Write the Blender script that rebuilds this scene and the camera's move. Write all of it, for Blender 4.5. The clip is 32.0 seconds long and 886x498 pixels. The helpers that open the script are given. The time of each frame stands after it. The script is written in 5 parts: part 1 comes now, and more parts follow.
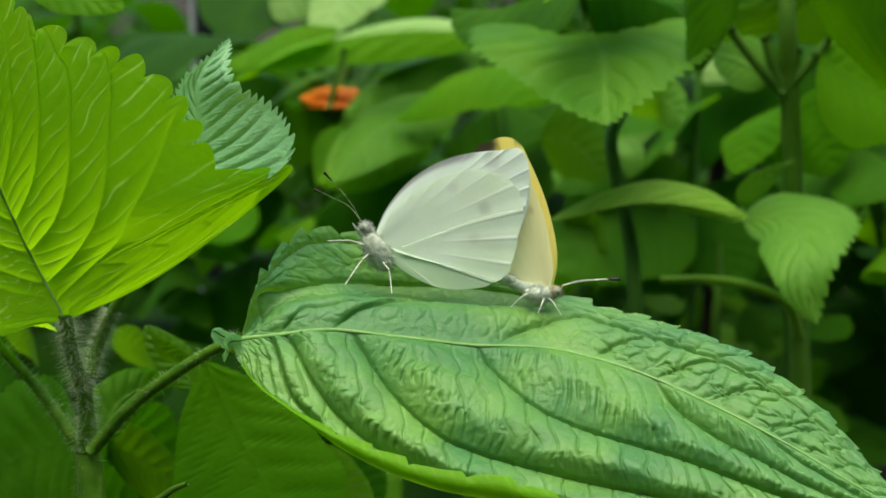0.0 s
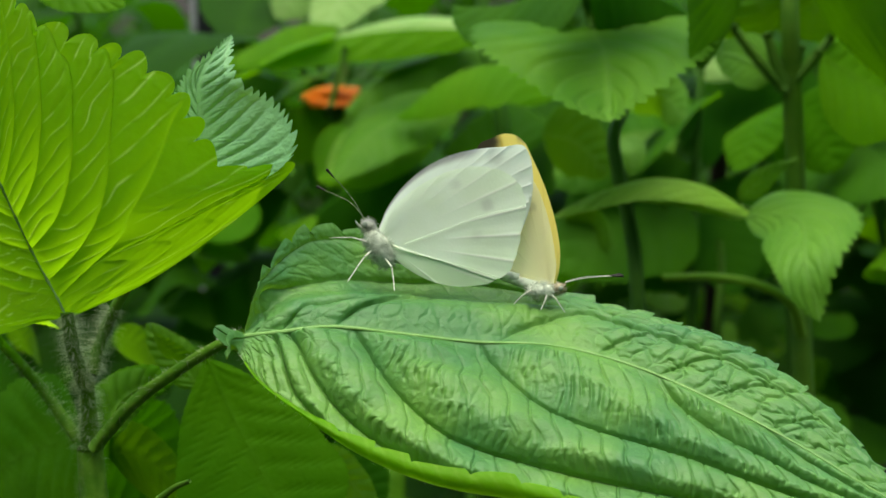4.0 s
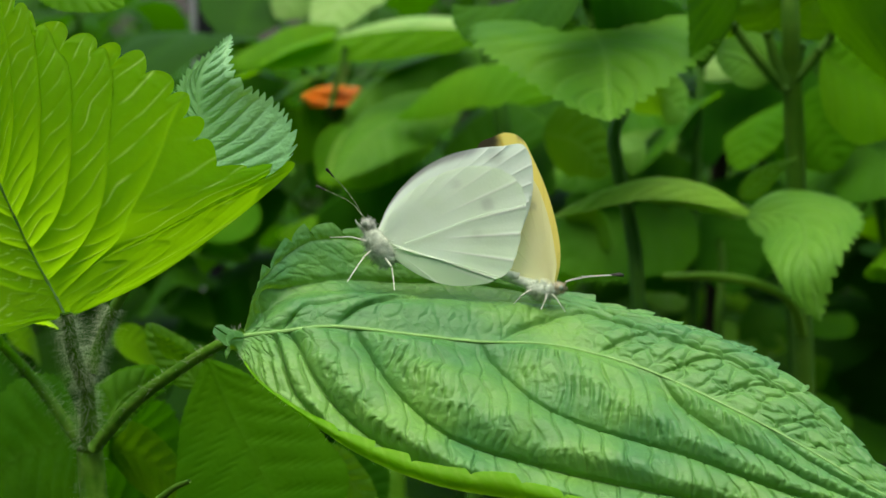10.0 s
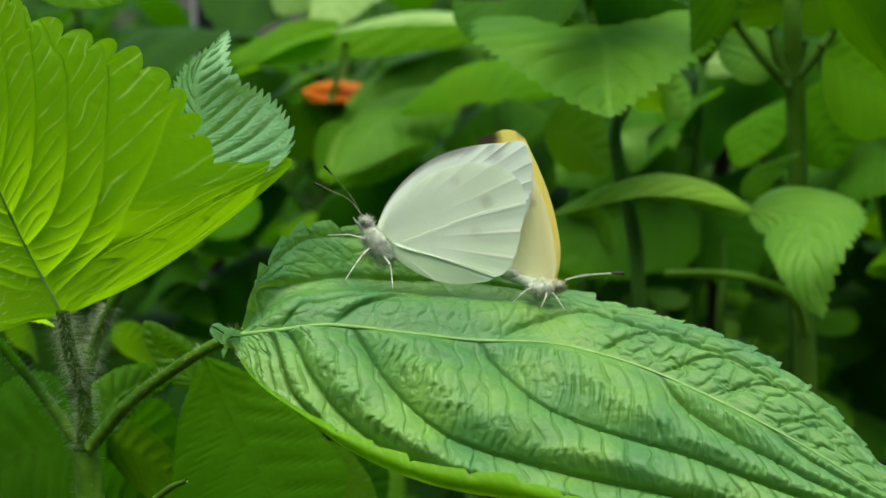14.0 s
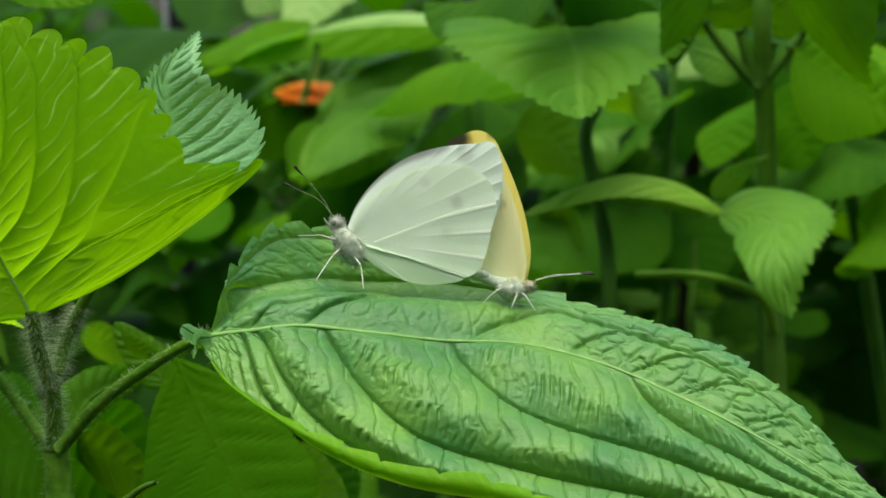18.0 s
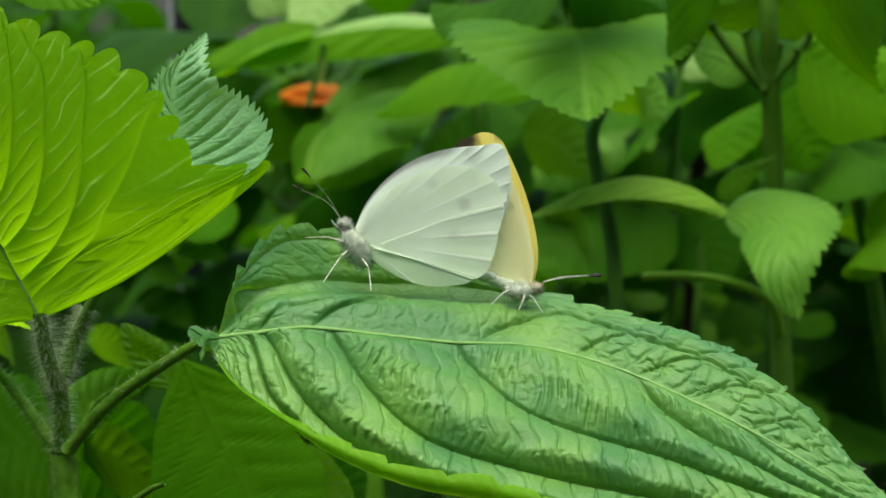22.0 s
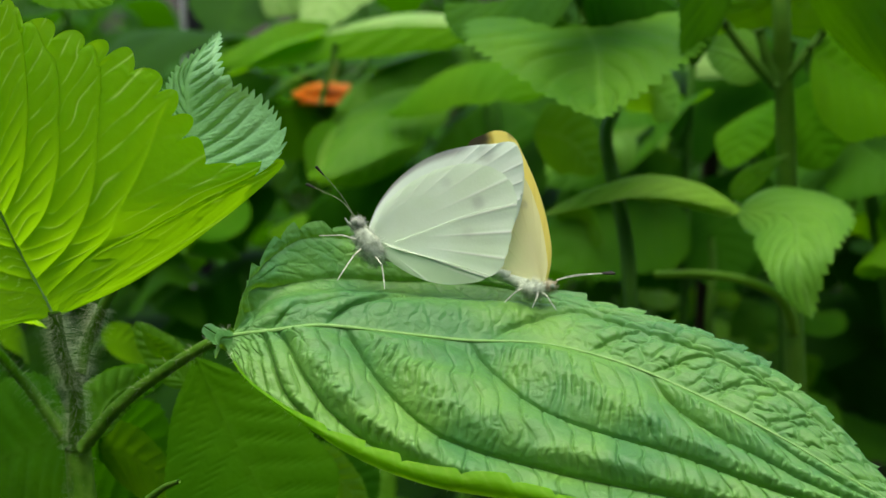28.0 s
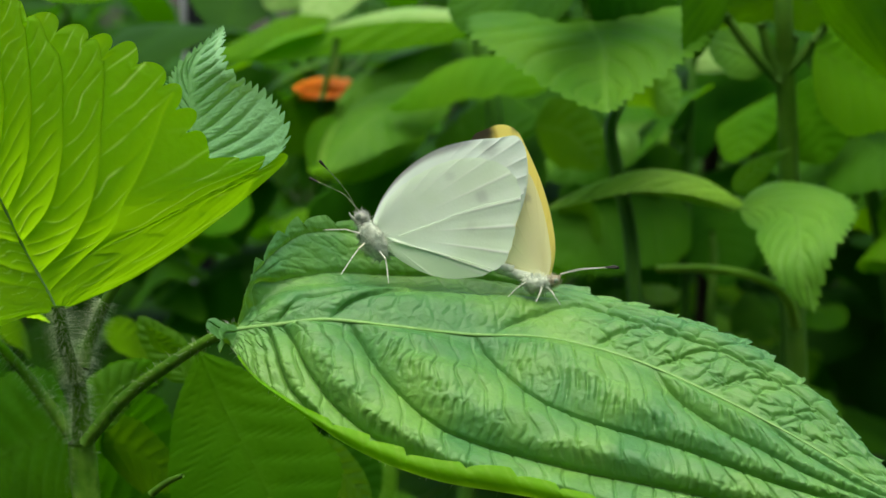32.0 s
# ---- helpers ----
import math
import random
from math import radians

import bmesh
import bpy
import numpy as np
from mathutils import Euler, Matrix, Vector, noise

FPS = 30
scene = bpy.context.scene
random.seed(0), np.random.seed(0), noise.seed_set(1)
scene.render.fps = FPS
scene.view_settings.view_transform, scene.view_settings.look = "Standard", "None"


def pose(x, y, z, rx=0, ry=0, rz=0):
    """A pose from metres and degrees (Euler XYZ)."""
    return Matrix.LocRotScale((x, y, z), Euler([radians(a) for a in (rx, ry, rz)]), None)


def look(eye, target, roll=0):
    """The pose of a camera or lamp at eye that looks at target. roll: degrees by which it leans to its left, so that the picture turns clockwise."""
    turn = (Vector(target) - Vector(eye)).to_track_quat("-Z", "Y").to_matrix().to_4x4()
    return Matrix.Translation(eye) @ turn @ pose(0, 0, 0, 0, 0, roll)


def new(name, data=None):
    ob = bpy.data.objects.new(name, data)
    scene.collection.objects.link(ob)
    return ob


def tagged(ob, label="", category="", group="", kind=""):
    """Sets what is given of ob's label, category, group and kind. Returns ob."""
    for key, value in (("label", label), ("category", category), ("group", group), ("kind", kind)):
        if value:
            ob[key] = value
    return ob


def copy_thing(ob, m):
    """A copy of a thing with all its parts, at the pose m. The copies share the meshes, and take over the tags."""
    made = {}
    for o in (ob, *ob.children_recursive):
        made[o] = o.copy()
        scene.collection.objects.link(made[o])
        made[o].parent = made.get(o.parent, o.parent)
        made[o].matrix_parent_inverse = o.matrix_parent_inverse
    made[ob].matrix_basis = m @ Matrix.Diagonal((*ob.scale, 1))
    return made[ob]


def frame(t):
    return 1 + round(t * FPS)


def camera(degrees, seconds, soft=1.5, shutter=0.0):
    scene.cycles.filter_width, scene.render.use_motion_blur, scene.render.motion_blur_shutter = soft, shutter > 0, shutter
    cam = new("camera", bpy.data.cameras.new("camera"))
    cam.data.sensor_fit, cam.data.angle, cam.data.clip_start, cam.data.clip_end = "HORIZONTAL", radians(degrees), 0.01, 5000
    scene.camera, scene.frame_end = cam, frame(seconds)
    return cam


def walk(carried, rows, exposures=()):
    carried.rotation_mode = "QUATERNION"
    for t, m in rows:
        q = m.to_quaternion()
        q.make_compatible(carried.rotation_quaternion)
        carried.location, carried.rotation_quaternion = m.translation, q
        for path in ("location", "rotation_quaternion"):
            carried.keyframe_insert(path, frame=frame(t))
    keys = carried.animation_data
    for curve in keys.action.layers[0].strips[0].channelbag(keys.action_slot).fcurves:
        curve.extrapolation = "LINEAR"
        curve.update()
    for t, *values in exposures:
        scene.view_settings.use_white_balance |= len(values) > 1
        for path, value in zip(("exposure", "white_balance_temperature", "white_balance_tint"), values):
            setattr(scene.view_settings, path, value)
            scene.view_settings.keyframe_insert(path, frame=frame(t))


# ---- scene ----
# ---------------------------------------------------------------- camera
cam = camera(36.0, 32.0, soft=1.5)
cam.data.dof.use_dof = True
cam.data.dof.focus_distance = 0.184
cam.data.dof.aperture_fstop = 28.0
PATH = [
    (0, pose(0.00001, -0.00000, 0.74999, 77.947, -0.009, -0.060)),
    (0.5, pose(-0.00008, 0.00027, 0.75011, 77.900, -0.039, -0.030)),
    (1, pose(-0.00012, 0.00045, 0.75010, 77.874, -0.095, -0.060)),
    (1.5, pose(0.00016, 0.00022, 0.74974, 77.924, 0.020, -0.059)),
    (2, pose(0.00014, 0.00029, 0.74985, 77.904, -0.006, -0.051)),
    (2.5, pose(0.00016, 0.00032, 0.74964, 77.936, 0.071, -0.046)),
    (3, pose(-0.00016, -0.00002, 0.74971, 77.924, 0.056, -0.006)),
    (3.5, pose(-0.00030, 0.00026, 0.74960, 77.924, 0.056, -0.033)),
    (5.5, pose(0.00017, 0.00047, 0.74950, 77.910, 0.080, 0.024)),
    (6, pose(0.00018, 0.00074, 0.74953, 77.903, 0.089, 0.063)),
    (6.5, pose(0.00006, 0.00057, 0.74962, 77.885, 0.051, 0.045)),
    (7, pose(0.00007, 0.00064, 0.74968, 77.862, 0.076, 0.021)),
    (7.5, pose(0.00014, 0.00093, 0.74950, 77.866, 0.074, -0.008)),
    (8, pose(0.00018, 0.00076, 0.74951, 77.863, 0.093, -0.017)),
    (8.5, pose(-0.00011, 0.00055, 0.74943, 77.888, 0.126, -0.033)),
    (9, pose(-0.00002, 0.00067, 0.74933, 77.935, 0.149, 0.030)),
    (9.5, pose(0.00005, 0.00079, 0.74935, 77.922, 0.139, 0.042)),
    (10, pose(-0.00014, 0.00068, 0.74937, 77.929, 0.131, -0.019)),
    (10.5, pose(0.00005, 0.00114, 0.74934, 77.876, 0.126, -0.011)),
    (11, pose(-0.00004, 0.00109, 0.74930, 77.865, 0.150, -0.029)),
    (11.5, pose(-0.00016, 0.00109, 0.74949, 77.835, 0.107, -0.014)),
    (12, pose(0.00008, 0.00151, 0.74943, 77.837, 0.146, 0.084)),
    (12.5, pose(0.00005, 0.00208, 0.74938, 77.786, 0.141, 0.102)),
    (13, pose(0.00014, 0.00212, 0.74940, 77.753, 0.140, 0.125)),
    (13.5, pose(0.00028, 0.00212, 0.74939, 77.753, 0.128, 0.079)),
    (14, pose(0.00025, 0.00238, 0.74939, 77.727, 0.120, 0.059)),
    (14.5, pose(0.00053, 0.00263, 0.74941, 77.678, 0.089, 0.098)),
    (16.5, pose(0.00129, 0.00300, 0.74928, 77.691, -0.093, -0.924)),
    (17, pose(0.00089, 0.00224, 0.74938, 77.734, -0.156, -1.165)),
    (17.5, pose(0.00072, 0.00198, 0.74944, 77.767, -0.139, -1.185)),
    (18, pose(0.00065, 0.00186, 0.74937, 77.788, -0.093, -1.040)),
    (18.5, pose(0.00057, 0.00157, 0.74945, 77.836, -0.143, -1.059)),
    (19, pose(0.00047, 0.00170, 0.74950, 77.824, -0.132, -1.036)),
    (19.5, pose(0.00052, 0.00175, 0.74938, 77.864, -0.115, -1.014)),
    (20, pose(0.00037, 0.00143, 0.74950, 77.863, -0.098, -1.009)),
    (20.5, pose(0.00034, 0.00144, 0.74950, 77.879, -0.047, -0.980)),
    (21, pose(0.00024, 0.00150, 0.74945, 77.899, -0.063, -0.885)),
    (21.5, pose(-0.00008, 0.00148, 0.74959, 77.879, -0.090, -0.904)),
    (22, pose(0.00021, 0.00195, 0.74938, 77.857, -0.060, -0.859)),
    (22.5, pose(0.00001, 0.00171, 0.74953, 77.821, -0.052, -0.887)),
    (23, pose(0.00020, 0.00169, 0.74950, 77.833, -0.026, -0.807)),
    (23.5, pose(0.00030, 0.00174, 0.74934, 77.873, 0.011, -0.762)),
    (24, pose(0.00013, 0.00151, 0.74945, 77.857, 0.013, -0.752)),
    (24.5, pose(-0.00008, 0.00147, 0.74967, 77.837, -0.020, -0.764)),
    (25, pose(0.00041, 0.00186, 0.74943, 77.878, -0.010, -0.647)),
    (25.5, pose(0.00057, 0.00221, 0.74930, 77.875, 0.046, -0.564)),
    (27.5, pose(-0.00008, 0.00214, 0.74921, 77.831, 0.088, -0.456)),
    (28, pose(-0.00011, 0.00173, 0.74932, 77.808, 0.089, -0.408)),
    (28.5, pose(0.00015, 0.00204, 0.74911, 77.838, 0.159, -0.346)),
    (29, pose(-0.00064, 0.00181, 0.74946, 77.790, 0.084, -0.409)),
    (29.5, pose(-0.00109, 0.00205, 0.74949, 77.758, 0.043, -0.467)),
    (30, pose(-0.00064, 0.00223, 0.74941, 77.756, 0.055, -0.441)),
    (30.5, pose(-0.00056, 0.00250, 0.74938, 77.757, 0.013, -0.338)),
    (31, pose(-0.00142, 0.00183, 0.74944, 77.765, 0.078, -0.432)),
    (31.5, pose(-0.00185, 0.00180, 0.74921, 77.683, 0.029, -0.601)),
    (32, pose(-0.00081, 0.00176, 0.74920, 77.598, 0.098, -0.462)),
]
walk(cam, PATH, exposures=((0.0, 1.0, 6800, 1), (32.0, 1.0, 6800, 1)))

# ---------------------------------------------------------------- light: a bright overcast sky
SUN_ELEVATION, SUN_ROTATION = radians(84), radians(-146)
world = bpy.data.worlds.new("world")
scene.world = world
world.use_nodes = True
sky = world.node_tree.nodes.new("ShaderNodeTexSky")
sky.sky_type = "NISHITA"
sky.sun_disc = False
sky.sun_elevation, sky.sun_rotation = SUN_ELEVATION, SUN_ROTATION
sky.dust_density = 4.0
backing = world.node_tree.nodes["Background"]
backing.inputs["Strength"].default_value = 0.15
world.node_tree.links.new(sky.outputs[0], backing.inputs["Color"])
sun = new("sun", bpy.data.lights.new("sun", "SUN"))
sun.data.energy, sun.data.angle, sun.data.color = 1.6, radians(60), (1.0, 0.96, 0.88)
sun.matrix_world = look((-0.12, -0.17, 2.0), (0, 0, 0))


# ---------------------------------------------------------------- materials
def node_material(name):
    m = bpy.data.materials.new(name)
    m.use_nodes = True
    n, l = m.node_tree.nodes, m.node_tree.links
    return m, n, l, n["Principled BSDF"], n["Material Output"]


def mixed(n, l, fac, a, b):
    """A colour mix; each of fac, a and b is a socket or a value."""
    x = n.new("ShaderNodeMix")
    x.data_type = "RGBA"
    for socket, value in ((x.inputs[0], fac), (x.inputs[6], a), (x.inputs[7], b)):
        if isinstance(value, bpy.types.NodeSocket):
            l.new(value, socket)
        elif isinstance(value, tuple):
            socket.default_value = (*value, 1)
        else:
            socket.default_value = value
    return x.outputs[2]


def noise_of(n, l, scale, detail=4.0, low=0.35, high=0.65):
    coords = n.new("ShaderNodeTexCoord")
    tex = n.new("ShaderNodeTexNoise")
    tex.inputs["Scale"].default_value, tex.inputs["Detail"].default_value = scale, detail
    l.new(coords.outputs["Object"], tex.inputs["Vector"])
    ramp = n.new("ShaderNodeMapRange")
    ramp.inputs[1].default_value, ramp.inputs[2].default_value = low, high
    l.new(tex.outputs["Fac"], ramp.inputs[0])
    return ramp.outputs[0]


def leaf_material(name, dark, light, vein, glow, through_it=0.35, rough=0.5, patch=90.0, grain=1400.0, varied=0.15, gloss=0.25, vein_glow=0.6, edge=0.15, pucker=0.0):
    """A leaf: two greens in patches, paler veins, light that passes through the blade."""
    m, n, l, bsdf, out = node_material(name)
    colour = mixed(n, l, noise_of(n, l, patch, 4.0, 0.5 - edge, 0.5 + edge), dark, light)
    fine = noise_of(n, l, grain, 3.0, 0.3, 0.75)
    dim = n.new("ShaderNodeMath")
    dim.operation, dim.inputs[1].default_value = "MULTIPLY", 0.25
    l.new(fine, dim.inputs[0])
    colour = mixed(n, l, dim.outputs[0], colour, tuple(0.55 * c for c in dark))
    info = n.new("ShaderNodeObjectInfo")
    hue = n.new("ShaderNodeHueSaturation")
    spread = n.new("ShaderNodeMapRange")
    spread.inputs[3].default_value, spread.inputs[4].default_value = 1 - varied, 1 + varied
    l.new(info.outputs["Random"], spread.inputs[0])
    l.new(spread.outputs[0], hue.inputs["Value"])
    l.new(colour, hue.inputs["Color"])
    attr = n.new("ShaderNodeAttribute")
    attr.attribute_name = "vein"
    colour = mixed(n, l, attr.outputs["Fac"], hue.outputs[0], vein)
    l.new(colour, bsdf.inputs["Base Color"])
    bsdf.inputs["Roughness"].default_value = rough
    bsdf.inputs["Specular IOR Level"].default_value = gloss
    bump = n.new("ShaderNodeBump")
    bump.inputs["Strength"].default_value, bump.inputs["Distance"].default_value = 0.5, 0.00016
    l.new(fine, bump.inputs["Height"])
    if pucker:
        # the net of small veins, sunk between swollen cells
        where = n.new("ShaderNodeTexCoord")
        bent = n.new("ShaderNodeTexNoise")
        bent.inputs["Scale"].default_value, bent.inputs["Detail"].default_value = 500.0, 2.0
        l.new(where.outputs["Object"], bent.inputs["Vector"])
        shift = n.new("ShaderNodeVectorMath")
        shift.operation = "MULTIPLY_ADD"
        shift.inputs[1].default_value = (0.0012, 0.0012, 0.0012)
        l.new(bent.outputs["Color"], shift.inputs[0])
        l.new(where.outputs["Object"], shift.inputs[2])
        cell = n.new("ShaderNodeTexVoronoi")
        cell.feature = "DISTANCE_TO_EDGE"
        cell.inputs["Scale"].default_value = 520.0
        l.new(shift.outputs[0], cell.inputs["Vector"])
        rise = n.new("ShaderNodeMapRange")
        rise.interpolation_type = "SMOOTHSTEP"
        rise.inputs[1].default_value, rise.inputs[2].default_value = 0.0, 0.30
        l.new(cell.outputs["Distance"], rise.inputs[0])
        swell = n.new("ShaderNodeBump")
        swell.inputs["Strength"].default_value, swell.inputs["Distance"].default_value = 0.8, pucker
        l.new(rise.outputs[0], swell.inputs["Height"])
        l.new(bump.outputs[0], swell.inputs["Normal"])
        bump = swell
    l.new(bump.outputs[0], bsdf.inputs["Normal"])
    trans = n.new("ShaderNodeBsdfTranslucent")
    l.new(mixed(n, l, attr.outputs["Fac"], glow, tuple(min(1.0, vein_glow * g + (0.06 if vein_glow > 1 else 0.0)) for g in glow)), trans.inputs["Color"])
    mix = n.new("ShaderNodeMixShader")
    mix.inputs[0].default_value = through_it
    l.new(bsdf.outputs[0], mix.inputs[1])
    l.new(trans.outputs[0], mix.inputs[2])
    l.new(mix.outputs[0], out.inputs["Surface"])
    return m


def plain_material(name, a, b, scale, rough=0.6, through_it=0.0, bumpy=0.0, metal=0.0):
    m, n, l, bsdf, out = node_material(name)
    fac = noise_of(n, l, scale)
    colour = mixed(n, l, fac, a, b)
    l.new(colour, bsdf.inputs["Base Color"])
    bsdf.inputs["Roughness"].default_value = rough
    bsdf.inputs["Metallic"].default_value = metal
    bsdf.inputs["Specular IOR Level"].default_value = 0.2
    if bumpy:
        bump = n.new("ShaderNodeBump")
        bump.inputs["Strength"].default_value, bump.inputs["Distance"].default_value = 0.6, bumpy
        l.new(fac, bump.inputs["Height"])
        l.new(bump.outputs[0], bsdf.inputs["Normal"])
    if through_it:
        trans = n.new("ShaderNodeBsdfTranslucent")
        l.new(colour, trans.inputs["Color"])
        mix = n.new("ShaderNodeMixShader")
        mix.inputs[0].default_value = through_it
        l.new(bsdf.outputs[0], mix.inputs[1])
        l.new(trans.outputs[0], mix.inputs[2])
        l.new(mix.outputs[0], out.inputs["Surface"])
    return m


LEAF_NEAR = leaf_material("leaf_near", (0.070, 0.222, 0.064), (0.162, 0.352, 0.064), (0.20, 0.40, 0.11), (0.27, 0.56, 0.01), 0.25, 0.45, 70, 1400.0, 0.0, 0.35, 0.6, 0.13, 0.00008)
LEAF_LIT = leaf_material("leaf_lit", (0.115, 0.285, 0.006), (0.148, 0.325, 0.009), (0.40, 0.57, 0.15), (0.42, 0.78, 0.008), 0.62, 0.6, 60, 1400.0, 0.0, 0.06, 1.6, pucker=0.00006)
LEAF_UNDER = leaf_material("leaf_under", (0.115, 0.33, 0.005), (0.15, 0.38, 0.008), (0.36, 0.54, 0.08), (0.32, 0.64, 0.006), 0.45, 0.45, 60, 1400.0, 0.0, 0.12, 1.2)
LEAF_TEAL = leaf_material("leaf_teal", (0.18, 0.41, 0.16), (0.27, 0.52, 0.23), (0.20, 0.42, 0.16), (0.32, 0.64, 0.06), 0.28, 0.42, 80, 1400.0, 0.0, 0.5, pucker=0.00005)
# leaf green darkened part way, for leaves that stand in shade
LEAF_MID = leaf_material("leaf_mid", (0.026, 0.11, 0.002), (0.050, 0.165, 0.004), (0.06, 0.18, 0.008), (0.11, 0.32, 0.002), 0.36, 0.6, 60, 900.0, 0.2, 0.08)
LEAF_SOFT = leaf_material("leaf_soft", (0.046, 0.155, 0.004), (0.082, 0.215, 0.008), (0.12, 0.27, 0.03), (0.15, 0.38, 0.003), 0.3, 0.55, 60, 900.0, 0.12, 0.12)
# lighter leaf green; on some leaves it stands in for sky sheen
LEAF_LIGHT = leaf_material("leaf_light", (0.075, 0.225, 0.014), (0.125, 0.30, 0.026), (0.17, 0.35, 0.06), (0.19, 0.45, 0.006), 0.3, 0.55, 60, 900.0, 0.1, 0.2)
LEAF_LIME = leaf_material("leaf_lime", (0.17, 0.38, 0.022), (0.25, 0.47, 0.04), (0.2, 0.38, 0.06), (0.25, 0.5, 0.01), 0.25, 0.55, 60, 900.0, 0.08, 0.2)
# leaf green with light shade put into its colour
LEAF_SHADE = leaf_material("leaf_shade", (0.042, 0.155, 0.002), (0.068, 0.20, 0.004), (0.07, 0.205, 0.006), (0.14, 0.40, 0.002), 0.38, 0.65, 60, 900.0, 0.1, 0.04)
# pale leaf green; on some leaves the sky's light is put into it
LEAF_PALE = leaf_material("leaf_pale", (0.21, 0.40, 0.085), (0.30, 0.48, 0.135), (0.34, 0.52, 0.17), (0.25, 0.5, 0.05), 0.3, 0.55, 60, 900.0, 0.1, 0.15)
LEAF_BRIGHT = leaf_material("leaf_bright", (0.075, 0.23, 0.002), (0.115, 0.29, 0.004), (0.12, 0.30, 0.010), (0.22, 0.54, 0.002), 0.45, 0.6, 60, 900.0, 0.14, 0.08)
# the same leaf, with the deep shade of the undergrowth put into its colour
LEAF_DEEP_SHADE = leaf_material("leaf_deep_shade", (0.013, 0.070, 0.0015), (0.024, 0.10, 0.0025), (0.028, 0.11, 0.005), (0.065, 0.25, 0.0015), 0.42, 0.75, 60, 900.0, 0.15, 0.04)
# bed leaves: the shade inside the dense growth is put into the green
LEAF_FAR_SHADED = leaf_material("leaf_far_shaded", (0.015, 0.070, 0.0013), (0.031, 0.115, 0.0028), (0.034, 0.12, 0.003), (0.055, 0.21, 0.001), 0.36, 0.65, 40, 600.0, 0.45, 0.08)
STEM = plain_material("stem_green", (0.075, 0.215, 0.010), (0.145, 0.310, 0.026), 400, 0.5, 0.35, 0.0003)
# stem green in shaded and lit copies: the next two have shade put in
STEM_SHADED = plain_material("stem_shaded", (0.028, 0.10, 0.005), (0.052, 0.145, 0.009), 100, 0.6)
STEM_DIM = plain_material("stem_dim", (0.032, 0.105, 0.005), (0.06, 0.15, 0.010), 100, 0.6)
# lit copy of the stem green, for stalks that catch the light
STALK_LIT = plain_material("stalk_lit", (0.06, 0.17, 0.008), (0.10, 0.22, 0.015), 120, 0.6, 0.2)
RIB = plain_material("rib_pale", (0.18, 0.37, 0.09), (0.25, 0.44, 0.13), 500, 0.5, 0.15)
HAIR = plain_material("plant_hair", (0.60, 0.72, 0.42), (0.76, 0.84, 0.60), 900, 0.5, 0.5)
SOIL = plain_material("soil", (0.012, 0.009, 0.005), (0.03, 0.022, 0.012), 30, 0.9, 0.0, 0.01)


def wing_material(name, base, dusk, vein, scale):
    """Scaled wing: pale, powdery, dusky where patches of darker scales lie, with paler raised veins."""
    m, n, l, bsdf, out = node_material(name)
    attr = n.new("ShaderNodeAttribute")
    attr.attribute_name = "vein"
    colour = mixed(n, l, noise_of(n, l, scale, 2.0, 0.35, 0.8), base, dusk)
    colour = mixed(n, l, attr.outputs["Fac"], colour, vein)
    scales = n.new("ShaderNodeAttribute")
    scales.attribute_name = "dusk"
    colour = mixed(n, l, scales.outputs["Fac"], colour, (0.030, 0.026, 0.018))
    l.new(colour, bsdf.inputs["Base Color"])
    bsdf.inputs["Roughness"].default_value = 0.6
    bsdf.inputs["Specular IOR Level"].default_value = 0.2
    bsdf.inputs["Sheen Weight"].default_value = 0.04
    bump = n.new("ShaderNodeBump")
    bump.inputs["Strength"].default_value, bump.inputs["Distance"].default_value = 0.10, 0.00006
    l.new(noise_of(n, l, 2500.0, 2.0), bump.inputs["Height"])
    l.new(bump.outputs[0], bsdf.inputs["Normal"])
    trans = n.new("ShaderNodeBsdfTranslucent")
    l.new(colour, trans.inputs["Color"])
    mix = n.new("ShaderNodeMixShader")
    mix.inputs[0].default_value = 0.42
    l.new(bsdf.outputs[0], mix.inputs[1])
    l.new(trans.outputs[0], mix.inputs[2])
    l.new(mix.outputs[0], out.inputs["Surface"])
    return m


WING_WHITE = wing_material("wing_white", (0.84, 0.94, 0.80), (0.77, 0.89, 0.69), (0.93, 0.96, 0.89), 160)
WING_FORE = wing_material("wing_fore", (0.84, 0.92, 0.84), (0.77, 0.86, 0.76), (0.91, 0.95, 0.90), 160)
WING_FOLD = wing_material("wing_fold", (0.68, 0.84, 0.60), (0.60, 0.77, 0.52), (0.74, 0.84, 0.68), 160)
WING_YELLOW = wing_material("wing_yellow", (0.90, 0.80, 0.22), (0.86, 0.76, 0.22), (0.74, 0.60, 0.12), 150)
WING_CREAM = wing_material("wing_cream", (0.95, 0.94, 0.60), (0.92, 0.91, 0.56), (0.88, 0.86, 0.50), 150)
EYE = plain_material("compound_eye", (0.22, 0.26, 0.2), (0.3, 0.34, 0.27), 900, 0.35)
FUR_WARM = plain_material("fur_warm", (0.20, 0.18, 0.11), (0.42, 0.38, 0.26), 1500, 0.85)
FUR = plain_material("fur", (0.36, 0.42, 0.32), (0.58, 0.64, 0.52), 1200, 0.85)
FUR_GREY = plain_material("fur_grey", (0.20, 0.22, 0.18), (0.45, 0.48, 0.40), 1200, 0.85)
LEG_DIM = plain_material("antenna_dim", (0.08, 0.12, 0.04), (0.28, 0.34, 0.18), 2500, 0.6)
DARK = plain_material("dark", (0.012, 0.01, 0.008), (0.03, 0.025, 0.02), 900, 0.5)
LEG = plain_material("leg", (0.55, 0.56, 0.47), (0.7, 0.7, 0.6), 900, 0.6)
